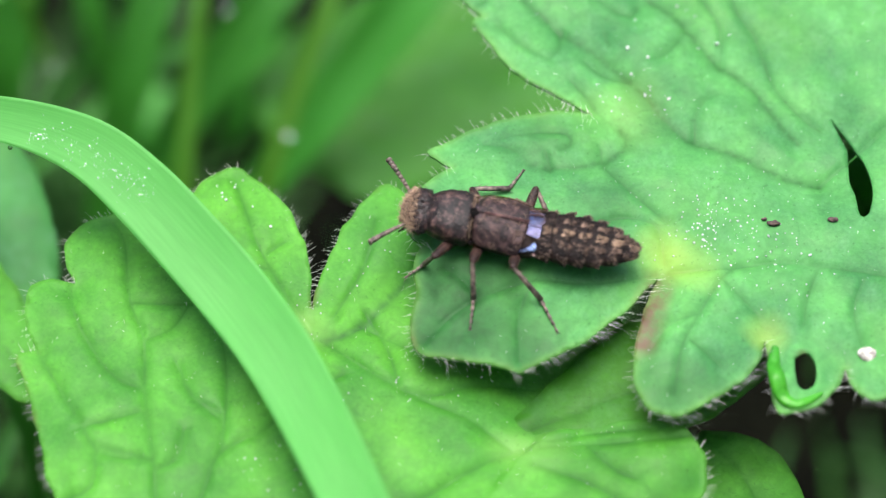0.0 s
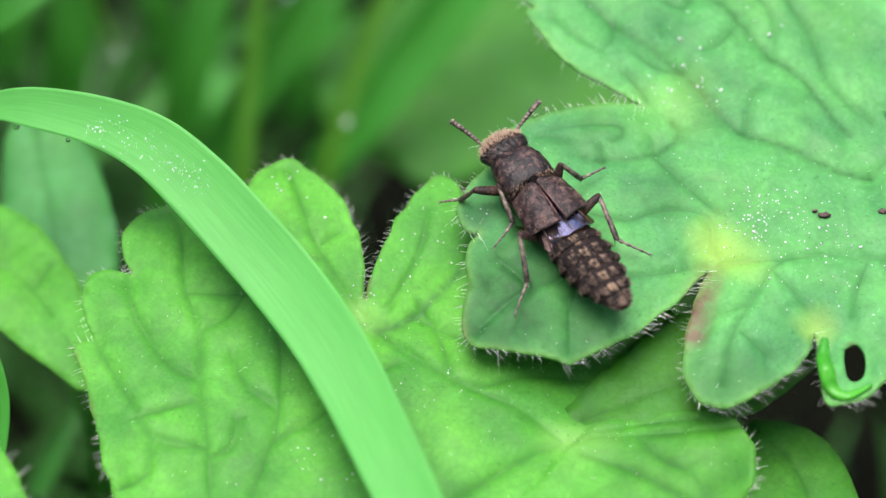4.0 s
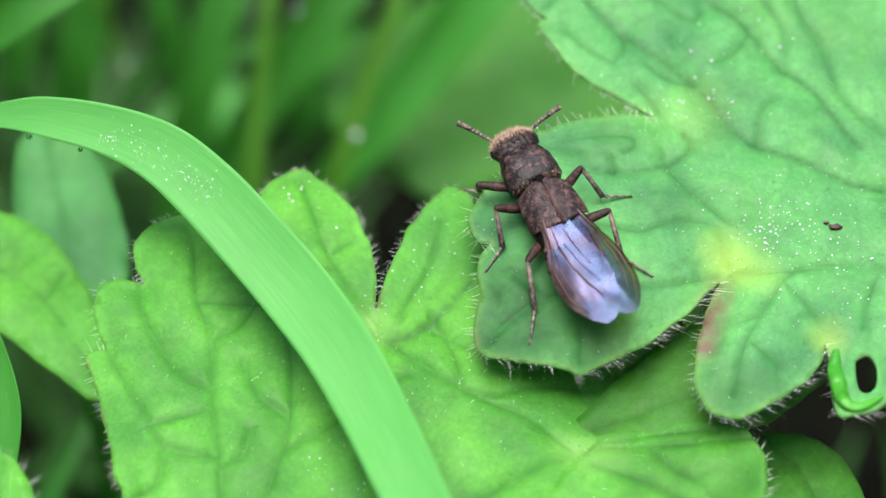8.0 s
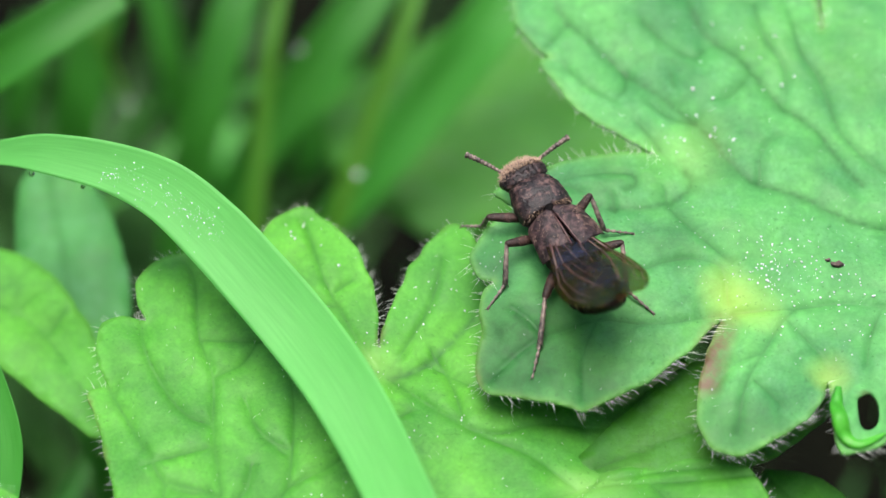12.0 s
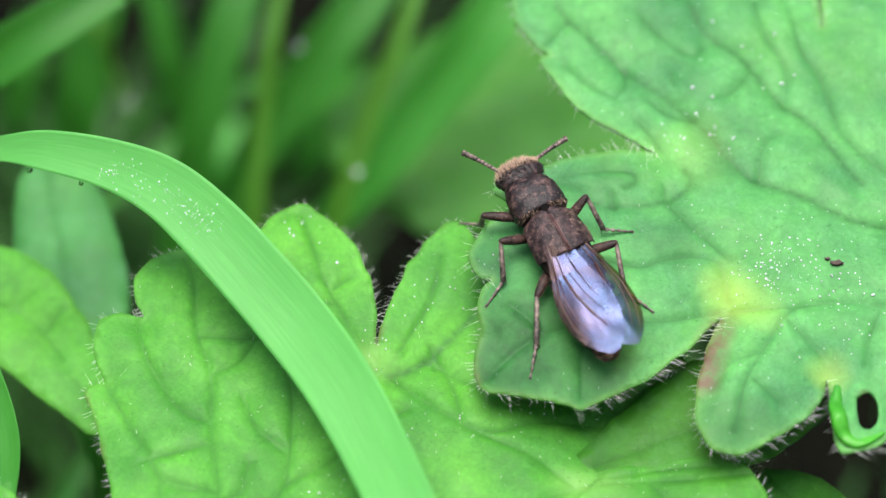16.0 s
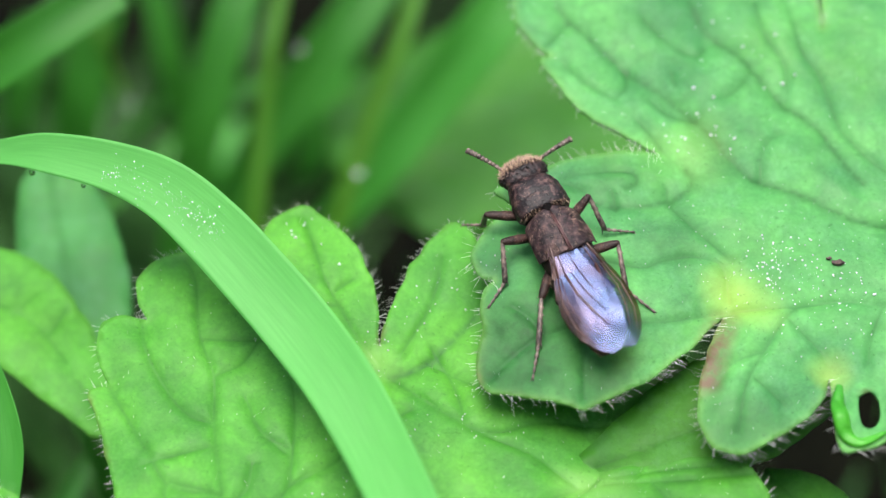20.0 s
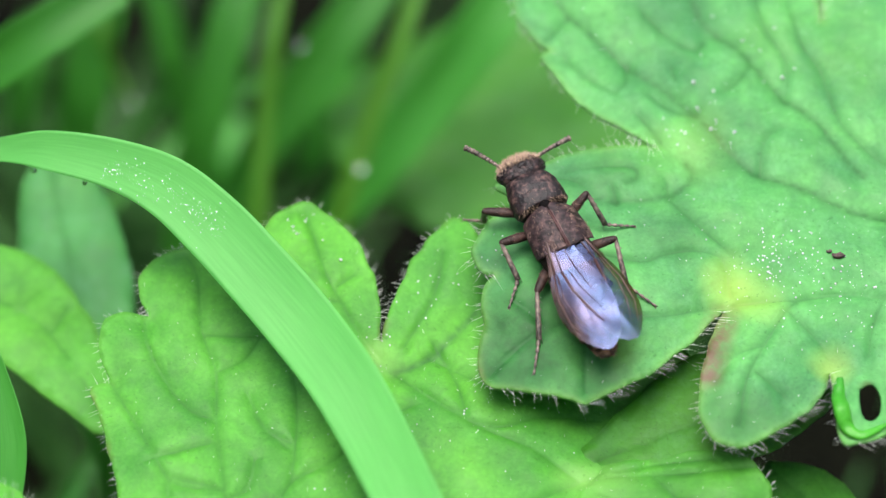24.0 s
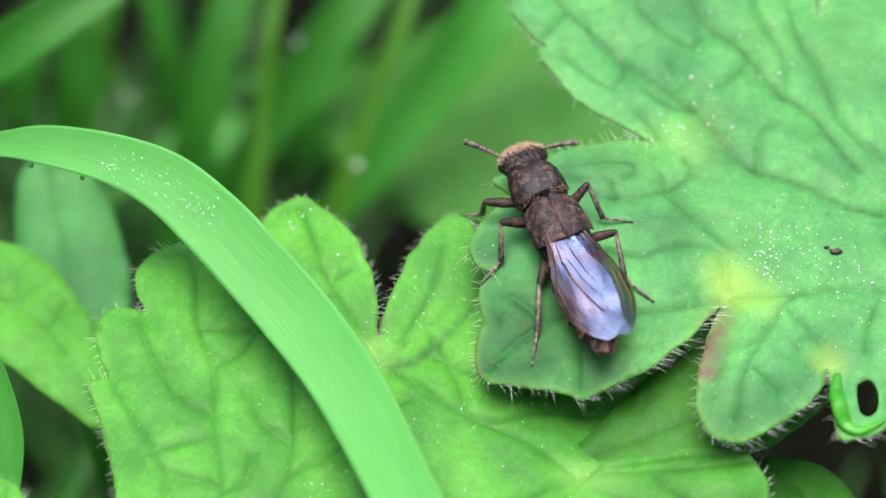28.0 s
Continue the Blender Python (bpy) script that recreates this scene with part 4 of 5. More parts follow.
BACK = [
    ([(-27.1, 60.5, -24.3, 3.66), (-28.8, 58.2, -29.5, 3.88), (-30.0, 55.8, -34.7, 4.01), (-31.5, 54.2, -42.0, 3.80), (-32.8, 50.2, -48.8, 3.36)], M_GRASS),
    ([(-15.2, 59.0, -34.3, 1.22), (-20.9, 52.8, -34.8, 1.38), (-24.8, 48.8, -36.1, 1.28), (-28.9, 46.0, -38.8, 1.19)], M_GRASS),
    ([(-15.8, 57.4, -21.8, 3.50), (-17.4, 53.6, -25.6, 3.58), (-19.6, 49.7, -32.3, 3.44), (-21.4, 47.5, -40.2, 3.23), (-22.8, 44.7, -48.6, 2.82)], M_GRASS),
    ([(-12.2, 51.0, -16.9, 1.3), (-13.1, 47.3, -20.5, 1.2), (-13.9, 43.5, -25.8, 1.2), (-14.6, 39.1, -31.6, 1.5), (-15.1, 36.2, -37.4, 1.3)], M_GRASS_PALE),
    ([(-3.8, 59.6, -22.4, 3.62), (-8.3, 55.4, -26.6, 4.07), (-13.0, 52.5, -32.4, 3.93), (-16.3, 50.4, -37.3, 3.23), (-18.8, 48.6, -41.9, 2.33)], M_GRASS),
    ([(-1.4, 48.4, -13.8, 1.52), (-3.3, 44.2, -18.0, 1.43), (-5.7, 40.5, -23.1, 1.52), (-7.8, 36.8, -28.3, 1.53), (-9.6, 34.3, -33.6, 1.46)], M_GRASS_PALE),
    ([(7.7, 55.1, -18.4, 4.39), (3.3, 51.1, -22.5, 4.65), (-1.1, 48.6, -27.8, 4.44), (-5.5, 46.3, -32.9, 4.03), (-9.8, 45.7, -39.2, 2.74)], M_GRASS_LIGHT),
    ([(-25.1, 68.5, -30.5, 2.40), (-23.4, 64.6, -37.2, 2.42), (-22.4, 62.8, -44.6, 2.27), (-22.3, 59.4, -53.7, 2.01)], M_GRASS),
    ([(-28.2, 17.9, -24.5, 1.79), (-25.4, 15.5, -27.0, 1.56), (-23.8, 13.7, -31.5, 1.58), (-23.5, 12.4, -38.5, 1.45)], M_GRASS),
    ([(-23.5, 18.4, -32.5, 1.21), (-26.0, 14.2, -33.9, 1.43), (-27.4, 8.6, -33.8, 1.40)], M_GRASS),
    ([(-23.0, 59.9, -36.0, 0.9), (-24.8, 60.8, -39.0, 1.1), (-26.8, 61.7, -42.0, 1.1), (-28.8, 62.3, -45.0, 0.9)], M_GRASS_LIGHT),
    ([(-28.3, 59.4, -26.0, 0.9), (-27.8, 56.8, -28.0, 0.8), (-27.1, 56.1, -31.0, 0.6), (-25.8, 54.8, -34.0, 0.4)], M_GRASS_PALE),
    ([(-9.2, 79.8, -46.0, 3.2), (-10.8, 77.3, -50.0, 4.2), (-11.9, 75.1, -54.0, 3.8), (-13.4, 75.0, -60.0, 2.2)], M_GRASS_LIGHT),
    ([(-39.1, 86.2, -50.0, 3.0), (-40.2, 82.6, -54.0, 3.2), (-41.6, 81.2, -60.0, 3.0)], M_GRASS),
    ([(-19.8, 80.8, -58.0, 2.2), (-21.8, 77.3, -60.0, 2.4), (-23.7, 76.9, -64.0, 2.0)], M_GRASS_LIGHT),
]
for pts, mat in BACK:
    blade("grass_blade", "tall green grass blade growing from the soil", pts, mat)


# ---- dew ----
for c_, sp, cnt, size, sd in [((18.6, 1.3), 1.5, 170, 0.085, 1), ((21.5, -0.2), 1.6, 110, 0.085, 2), ((14.2, 10.4), 1.0, 16, 0.11, 3), ((16.5, 10.0), 0.8, 10, 0.13, 4), ((20.0, 1.8), 3.0, 130, 0.06, 5),
                              ((10.0, -4.0), 4.0, 26, 0.05, 6), ((18.5, 16.5), 2.2, 18, 0.13, 12), ((12.0, 14.0), 2.5, 12, 0.07, 13), ((9.5, 6.5), 2.5, 16, 0.05, 14), ((23.5, -2.5), 2.0, 40, 0.06, 15), ((3.0, 1.8), 0.8, 16, 0.06, 16)]:
    upper.dew(c_, sp, cnt, size, sd)
for c_, sp, cnt, size, sd in [((-8.8, 5.7), 0.9, 14, 0.13, 7), ((-7.4, 3.0), 1.4, 14, 0.11, 8), ((-2.7, -1.5), 1.6, 34, 0.07, 9), ((2.4, -7.3), 3.0, 60, 0.055, 10), ((-7.0, -12.2), 2.2, 34, 0.07, 11),
                              ((0.5, 1.5), 1.2, 18, 0.07, 17), ((-4.0, -9.0), 2.0, 26, 0.07, 18), ((9.0, -12.0), 2.5, 40, 0.05, 19)]:
    lower.dew(c_, sp, cnt, size, sd)


def blade_dew():
    rng = np.random.RandomState(5)
    shapes = []
    for x, y, z, w in smooth_stations([(-19.4, 4.6, 4.6, 1.93), (-15.8, 2.8, 4.2, 2.24), (-13.2, 1.6, 3.0, 2.24), (-11.3, -0.0, 1.4, 2.24)], 30):
        for _ in range(3):
            s = rng.normal(0, 0.26) * w
            r = 0.014 + 0.042 * rng.rand() ** 3
            shapes.append(ball((x + s * 0.5, y + s * 0.6, z + s * 0.45 + 0.1), r, 4, 6))
    ob = new("dew_drops", mesh_of("dew_drops", *joined(shapes), M_DEW))
    tagged(ob, "fine dew drops on a grass blade", "dew", kind="stuff")


blade_dew()
for p in [(-24.2, 7.4, 1.9, 0.9), (-20.9, 5.3, 2.8, 0.7), (-25.5, 52.9, -32.0, 1.10), (-6.4, 36.4, -24.5, 1.26), (-11.2, 48.3, -22.4, 1.04), (-27.4, 57.2, -30.4, 0.74)]:
    ob = new("dew_drop", mesh_of("dew_drop", *ball(p[:3], p[3] * 0.2, 8, 12), M_DROP if p[3] < 0.95 and p[2] > 0 else M_DEW))
    tagged(ob, "round clear dew drop hanging on grass", "dew", "hanging drops")


def crumb(c_, size, label):
    v, f_ = ball((0, 0, 0), 1.0, 7, 10)
    v = [Vector(q) * size * (1 + 0.9 * noise.noise(Vector(q) * 2.1 + Vector((c_[0], 0, 0)))) for q in v]
    z = float(upper.height(np.array([c_[:2]]))[0])
    v = [(q.x * 1.15 + c_[0], q.y * 0.7 + c_[1], q.z * 0.6 + z + 0.1) for q in v]
    ob = new("debris", mesh_of("debris", v, f_, M_CRUMB))
    ob.matrix_basis = PLANE
    tagged(ob, label, "debris")


crumb((22.4, 1.3), 0.26, "brown crumb of plant debris on a leaf")
crumb((21.9, 1.6), 0.13, "tiny dark crumb of debris on a leaf")
crumb((25.8, 1.5), 0.24, "small dark crumb of debris on a leaf")


def ground_cover():
    """Low dark grass and moss leaves over the soil behind the plants."""
    rng = np.random.RandomState(31)
    verts, faces = [], []
    for _ in range(900):
        x, y = rng.uniform(-75, 70), rng.uniform(8, 125)
        if math.hypot(x - 39, y - 66) < 17 or math.hypot(x + 5, y - 99) < 12:
            continue
        h, w, la, turn = rng.uniform(10, 34), rng.uniform(1.2, 3.4), rng.uniform(0, 6.3), rng.uniform(0, 6.3)
        o, lean = len(verts), rng.uniform(4, 18)
        for i in range(5):
            s = i / 4
            cx, cy, cz = x + lean * s * s * math.cos(la), y + lean * s * s * math.sin(la), -98 + h * s * (1 - 0.25 * s)
            ww = w * (1 - s ** 2.5) / 2 + 0.1
            dx, dy = math.cos(turn) * ww, math.sin(turn) * ww
            verts += [(cx - dx, cy - dy, cz), (cx + dy * 0.2, cy - dx * 0.2, cz), (cx + dx, cy + dy, cz), (cx - dy * 0.1, cy + dx * 0.1, cz - 0.2)]
        for i in range(4):
            for j in range(4):
                p_, q = o + i * 4 + j, o + i * 4 + (j + 1) % 4
                faces.append((p_, q, q + 4, p_ + 4))
    ob = new("ground_cover", mesh_of("ground_cover", verts, faces, M_MEADOW))
    tagged(ob, "low dark green grass over the soil", "grass", kind="stuff")


ground_cover()
SCREEN_TALL = (400, 820)


def sky_screen():
    """Unseen ring of tall grass, added to darken the low sky in reflections."""
    rng = np.random.RandomState(77)
    verts, faces = [], []
    for i_ in range(6000):
        a, r = rng.uniform(0, 2 * math.pi), (rng.uniform(0.38, 1.2) if i_ < 3000 else 1.2 + 3.0 * rng.rand() ** 1.3) * 1000
        x, y = r * math.cos(a), r * math.sin(a) + 60
        h, w, lean, turn = rng.uniform(*SCREEN_TALL), rng.uniform(5, 11), rng.uniform(20, 160), rng.uniform(0, 6.3)
        la = rng.uniform(0, 6.3)
        o = len(verts)
        for i in range(6):
            s = i / 5
            cx, cy, cz = x + lean * s * s * math.cos(la), y + lean * s * s * math.sin(la), -100 + h * s * (1 - 0.2 * s)
            ww = w * (1 - s ** 3) / 2 + 0.3
            dx, dy = math.cos(turn) * ww, math.sin(turn) * ww
            verts += [(cx - dx, cy - dy, cz), (cx + dy * 0.15, cy - dx * 0.15, cz), (cx + dx, cy + dy, cz), (cx - dy * 0.1, cy + dx * 0.1, cz - 0.3)]
        for i in range(5):
            for j in range(4):
                p_, q = o + i * 4 + j, o + i * 4 + (j + 1) % 4
                faces.append((p_, q, q + 4, p_ + 4))
    ob = new("sky_screen_grass", mesh_of("sky_screen_grass", verts, faces, M_MEADOW))
    tagged(ob, "unseen ring of tall grass added to screen low sky", "grass", kind="stuff")


sky_screen()

# ---- beetle: x forward, y to its left, z up ----
beetle = thing("rove_beetle", "mottled brown rove beetle with golden head, standing on leaf", "beetle")
RNG = np.random.RandomState(21)


def hair_coat(name, shape, count, length, material, parent, lean, z_min, keep=None, r=0.022):
    """Short hairs on the upward side of a shape."""
    verts, faces = shape
    quads = []
    for f_ in faces:
        if len(f_) > 4:
            continue
        a, b, c_ = (Vector(verts[i]) for i in f_[:3])
        n_ = (b - a).cross(c_ - a)
        mid = sum((Vector(verts[i]) for i in f_), Vector()) / len(f_)
        quads.append((f_, n_.normalized(), mid, n_.length))
    pick = [q for q in quads if q[1].z > z_min and (keep is None or keep(q[2]))]
    wts = np.array([q[3] for q in pick])
    shapes = []
    for i in RNG.choice(len(pick), count, p=wts / wts.sum()):
        f_, n_, mid, _ = pick[i]
        u = RNG.dirichlet([1] * len(f_))
        base = sum((Vector(verts[j]) * float(w_) for j, w_ in zip(f_, u)), Vector())
        d = (n_ * 0.55 + Vector(lean) + Vector(RNG.normal(0, 0.35, 3))).normalized()
        shapes.append(spike(base - n_ * 0.03, base + d * length * RNG.uniform(0.5, 1.2), r))
    ob = part(name, joined(shapes), material, parent)
    tagged(ob, kind="stuff")


# trunk of the body
shape = hull(smooth_stations([(2.1, 0.7, 0.9, 1.9), (1.6, 1.25, 0.8, 2.3), (0.3, 1.6, 0.7, 2.35), (-1.2, 1.6, 0.7, 2.25), (-2.0, 1.4, 0.8, 2.1)], 4), 20)
part("thorax", shape, M_DARK, beetle)
shape = hull(smooth_stations([(1.72, 1.3, 1.2, 2.35), (1.84, 1.58, 0.95, 2.74), (2.3, 1.62, 0.8, 2.85), (3.2, 1.52, 0.85, 2.85), (3.9, 1.32, 0.95, 2.62), (4.3, 1.12, 1.1, 2.3)], 7), 40, 2.4, 0.1, 3)
pronotum = part("pronotum", shape, M_BODY, beetle)
hair_coat("hairs", shape, 240, 0.15, M_DUSK, pronotum, (-1.0, 0, 0), 0.0, None, 0.02)
hair_coat("pale_hairs", shape, 260, 0.15, M_TUFT, pronotum, (-1.0, 0, 0), 0.0, lambda p_: noise.noise(p_ * 2.6) > 0.2 or p_.x < 1.88, 0.022)
hair_coat("rear_fringe", shape, 100, 0.17, M_TAN, pronotum, (-0.9, 0, 0.1), 0.1, lambda p_: p_.x < 1.9 and p_.z > 1.7, 0.03)

head = new("head", mesh_of("head", *hull(smooth_stations([(-0.75, 0.7, -0.55, 0.5), (-0.45, 1.2, -0.72, 0.68), (0.1, 1.42, -0.75, 0.72), (0.55, 1.2, -0.65, 0.55), (0.95, 0.75, -0.5, 0.3), (1.15, 0.35, -0.35, 0.1)], 4), 24, 2.3, 0.08, 7), M_BODY))
head.parent = beetle
shape = hull(smooth_stations([(-0.75, 0.7, -0.55, 0.5), (-0.45, 1.2, -0.72, 0.68), (0.1, 1.42, -0.75, 0.72), (0.55, 1.2, -0.65, 0.55), (0.95, 0.75, -0.5, 0.3), (1.15, 0.35, -0.35, 0.1)], 4), 24, 2.3)
hair_coat("golden_hairs", shape, 460, 0.36, M_TAN, head, (0.1, 0, 0.35), -0.3, lambda p_: p_.x > 0.12 and abs(p_.y) < 1.3, 0.03)
hair_coat("tan_hairs", shape, 260, 0.3, M_TUFT, head, (0.0, 0, 0.3), -0.3, lambda p_: p_.x > -0.1 and abs(p_.y) < 1.35, 0.034)
hair_coat("dark_hairs", shape, 220, 0.2, M_DUSK, head, (-0.4, 0, 0.2), 0.0, lambda p_: p_.x < 0.1, 0.04)
for s in (1, -1):
    part("eye", ball((0.15, s * 1.18, -0.05), 0.35, 8, 12), M_EYE, head, "shiny black eye")
    part("mandible", tube([(0.85, s * 0.4, -0.35), (1.1, s * 0.42, -0.4), (1.28, s * 0.26, -0.42), (1.34, s * 0.05, -0.42)], [0.14, 0.12, 0.08, 0.03], 7), M_BLACK, head)
    part("palp", tube([(0.85, s * 0.5, -0.5), (1.2, s * 0.75, -0.7), (1.45, s * 0.7, -0.95)], [0.07, 0.07, 0.05], 6), M_LEG, head)


def antenna_shape():
    path, rad = [], []
    x = 0.0
    for i in range(11):
        ln = 0.4 if i == 0 else 0.235
        r_ = 0.105 + 0.009 * i
        for f_, g in ((0.04, 0.68), (0.3, 0.95), (0.7, 1.0), (0.96, 0.68)):
            path.append((x + ln * f_, 0, 0.32 * math.sin(min(1, x / 2.6) * 1.9)))
            rad.append(r_ * g)
        x += ln
    return tube(path, rad, 8)


ANT = antenna_shape()
antennae = {s: part("antenna", ANT, M_FOOT, beetle, "beaded grey-brown antenna") for s in (1, -1)}


def elytron_shape(s):
    """A short roof-like wing case, hinged at its front inner corner."""
    verts, faces = [], []
    nx, ny = 16, 12
    for layer in (0, 1):
        for i in range(nx + 1):
            u = i / nx
            x = 0.08 - 2.99 * u
            wid = 1.5 + 0.27 * math.sin(min(1, u * 1.25) * math.pi / 2)
            if u < 0.12:
                wid *= 0.72 + 0.28 * (u / 0.12) ** 0.5
            for j in range(ny + 1):
                v = j / ny
                y = wid * v
                zz = 0.12 * math.sin(math.pi * min(1, u * 1.2)) - 1.25 * max(0, v - 0.15) ** 2.3 - 0.1 * u
                xx = x + (0.35 * v * v if u > 0.9 else 0) * (u - 0.9) * 10
                q = Vector((xx, y, zz))
                zz += 0.08 * noise.noise(q * 2.2 + Vector((3 * s, 0, 0))) + 0.03 * noise.noise(q * 6)
                verts.append((xx, s * y, zz - 0.1 * layer))
    w_ = ny + 1
    o = (nx + 1) * w_
    for i in range(nx):
        for j in range(ny):
            a = i * w_ + j
            q = (a, a + 1, a + w_ + 1, a + w_)
            faces.append(q if s > 0 else q[::-1])
            q = tuple(t_ + o for t_ in q)
            faces.append(q[::-1] if s > 0 else q)
    rim = [j for j in range(w_)] + [i * w_ + ny for i in range(1, nx + 1)] + [nx * w_ + j for j in range(ny - 1, -1, -1)] + [i * w_ for i in range(nx - 1, 0, -1)]
    for a, b in zip(rim, rim[1:] + rim[:1]):
        faces.append((a, b, b + o, a + o) if s < 0 else (a, a + o, b + o, b))
    return verts, faces


elytra = {}
for s in (1, -1):
    shape = elytron_shape(s)
    elytra[s] = part("elytron", shape, M_ELYTRA, beetle)
    hair_coat("hairs", shape, 160, 0.15, M_DUSK, elytra[s], (-1.2, 0, 0), 0.2, None, 0.019)
    hair_coat("pale_hairs", shape, 420, 0.18, M_TUFT, elytra[s], (-1.1, 0, 0), 0.1, lambda p_: noise.noise(p_ * 2.8) > 0.15 or abs(p_.y) > 1.75, 0.019)
    part("suture", tube([(-0.4, s * 0.03, 0.12), (-1.6, s * 0.03, 0.14), (-3.0, s * 0.03, -0.02)], [0.02, 0.035, 0.03], 6), M_SUTURE, elytra[s], "pinkish seam along the inner rim")
part("scutellum", ball((1.62, 0, 2.66), 0.34, 8, 12, 0.5), M_BLACK, beetle, "velvety black little shield")

# abdomen: rings that can bend one on another
RINGS = [(1.42, 1.5, 1.08), (1.5, 1.56, 0.97), (1.56, 1.5, 0.95), (1.5, 1.32, 0.92), (1.32, 0.98, 0.88), (0.98, 0.35, 1.1)]
HALF = [(0.66, 0.7), (0.7, 0.7), (0.7, 0.68), (0.68, 0.6), (0.6, 0.46), (0.46, 0.16)]
abdomen = []
for i, ((w0, w1, ln), (h0, h1)) in enumerate(zip(RINGS, HALF)):
    rows = [(0.28, w0 * 0.84, -h0 * 0.9, h0 * 0.86), (0.0, w0 * 0.92, -h0, h0 * 0.96), (-ln * 0.6, (w0 + w1) / 2 * 1.04, -(h0 + h1) / 2, (h0 + h1) / 2 * 1.05), (-ln, w1 * 1.09, -h1, h1 * 1.12), (-ln - 0.06, w1 * 0.8, -h1 * 0.8, h1 * 0.8)]
    shape = hull(smooth_stations(rows, 3), 28, 2.4, 0.09, i * 3)
    seg = part("abdomen_ring", shape, M_DARK, beetle)
    hair_coat("hairs", shape, 420, 0.22, M_DUSK, seg, (-1.0, 0, 0), 0.1, None, 0.022)
    hair_coat("pale_hairs", shape, 240, 0.22, M_TUFT, seg, (-1.0, 0, 0), 0.1, lambda p_, w_=w1, l_=ln: (abs(p_.y) > w_ * 0.86 and p_.x < -l_ * 0.5) or noise.noise(p_ * 2.4) > 0.2, 0.028)
    for y, sx in ((0.0, 1.0), (0.52 * w1, 0.7), (-0.52 * w1, 0.7)):
        if i in (0, 5) and y:
            continue
        tuft = []
        for _ in range(60):
            a = RNG.uniform(-1, 1)
            bx = -ln * RNG.uniform(0.45, 1.0)
            by = y + a * 0.36 * sx * (1.1 + bx / ln * 0.6)
            top = (h0 + h1) / 2 * 1.0 * max(0.1, 1 - (abs(by) / w1) ** 2.4) ** 0.42
            tuft.append(spike((bx, by, top - 0.03), (bx - 0.34, by * 0.85 + y * 0.15, top + 0.13), 0.04))
        part("tan_tuft", joined(tuft), M_TUFT if y or i == 5 else M_TAN, seg, "tan hair tuft on the back")
    abdomen.append(seg)


# hind wings: a base panel and a tip panel that folds under it
def panel_shape(outline, s, camber):
    pts = curve_through(outline, 0.3)
    c_ = pts.mean(0)
    verts, faces = [], []
    rings = 6
    n = len(pts) - 1
    for layer in (0, 1):
        for k_ in range(rings + 1):
            f_ = 1 - k_ / rings * 0.999
            for p_ in pts[:-1]:
                q = c_ + (p_ - c_) * f_
                z = camber - 0.15 * max(0.0, q[1]) ** 2 + 0.06 * noise.noise(Vector((q[0] * 0.9, q[1] * 2.2, 4 + s)))
                verts.append((q[0], s * q[1], z - 0.02 * layer))
    o = (rings + 1) * n
    for k_ in range(rings):
        for i in range(n):
            a, b = k_ * n + i, k_ * n + (i + 1) % n
            faces += [(a, b, b + n, a + n), (a + o, a + n + o, b + n + o, b + o)]
    return verts, faces


def tint_margin(ob, s, start, slope):
    """Marks the strip along the front rim of a wing panel."""
    at = ob.data.attributes.new("margin", "FLOAT", "POINT")
    at.data.foreach_set("value", [min(1.0, max(0.0, (s * v.co.y / MM - start - slope * -v.co.x / MM) / 0.45)) for v in ob.data.vertices])


wings, tips = {}, {}
BASE = [(0.0, -0.2), (-1.5, -0.6), (-2.9, -0.68), (-3.8, -0.8), (-3.8, 0.3), (-3.8, 1.36), (-2.8, 1.1), (-1.3, 0.82), (0.0, 0.4), (0.0, -0.2)]
TIP = [(0.0, -0.8), (-1.4, -1.25), (-3.0, -1.2), (-4.6, -0.75), (-5.5, 0.05), (-5.6, 0.55), (-4.7, 1.35), (-3.2, 1.9), (-1.5, 1.85), (0.0, 1.36), (0.0, 0.4), (0.0, -0.8)]
for s in (1, -1):
    wings[s] = part("wing", panel_shape(BASE, s, 0.1), M_WING, beetle, "translucent bluish hind wing")
    tips[s] = part("wing_tip", panel_shape(TIP, s, 0.1), M_WING, beetle, "translucent lavender wing tip that folds under")
    tint_margin(wings[s], s, 0.2, 0.14)
    tint_margin(tips[s], s, 1.1, 0.0)
    for y0, y1, r_ in ((0.35, 1.12, 0.08), (0.2, 0.7, 0.045), (0.05, -0.1, 0.035)):
        part("vein", tube([(-0.3, s * y0, 0.1), (-2.2, s * (y0 * 0.5 + y1 * 0.5), 0.1), (-3.8, s * y1, 0.12 - 0.15 * max(0, y1) ** 2)], [r_, r_, r_ * 0.8], 5, 0.6), M_VEIN, wings[s], "brown wing vein")
    for rowv, r_ in ((((0, 1.15), (-1.5, 1.6), (-3.2, 1.62), (-4.6, 1.14)), 0.05), (((0, 0.7), (-1.4, 0.65), (-2.8, 0.35), (-3.9, 0.0)), 0.09), (((0, -0.1), (-1.2, -0.25), (-2.2, -0.5)), 0.035), (((0, 1.0), (-1.6, 1.3), (-3.0, 1.2), (-4.4, 0.8)), 0.04), (((0, 0.35), (-1.5, 0.15), (-3.2, -0.35)), 0.03)):
        part("vein", tube([(a, s * b, 0.13 - 0.15 * max(0, b) ** 2) for a, b in rowv], [r_] + [r_ * 0.8] * (len(rowv) - 2) + [r_ * 0.3], 5, 0.6), M_VEIN, tips[s], "brown wing vein")

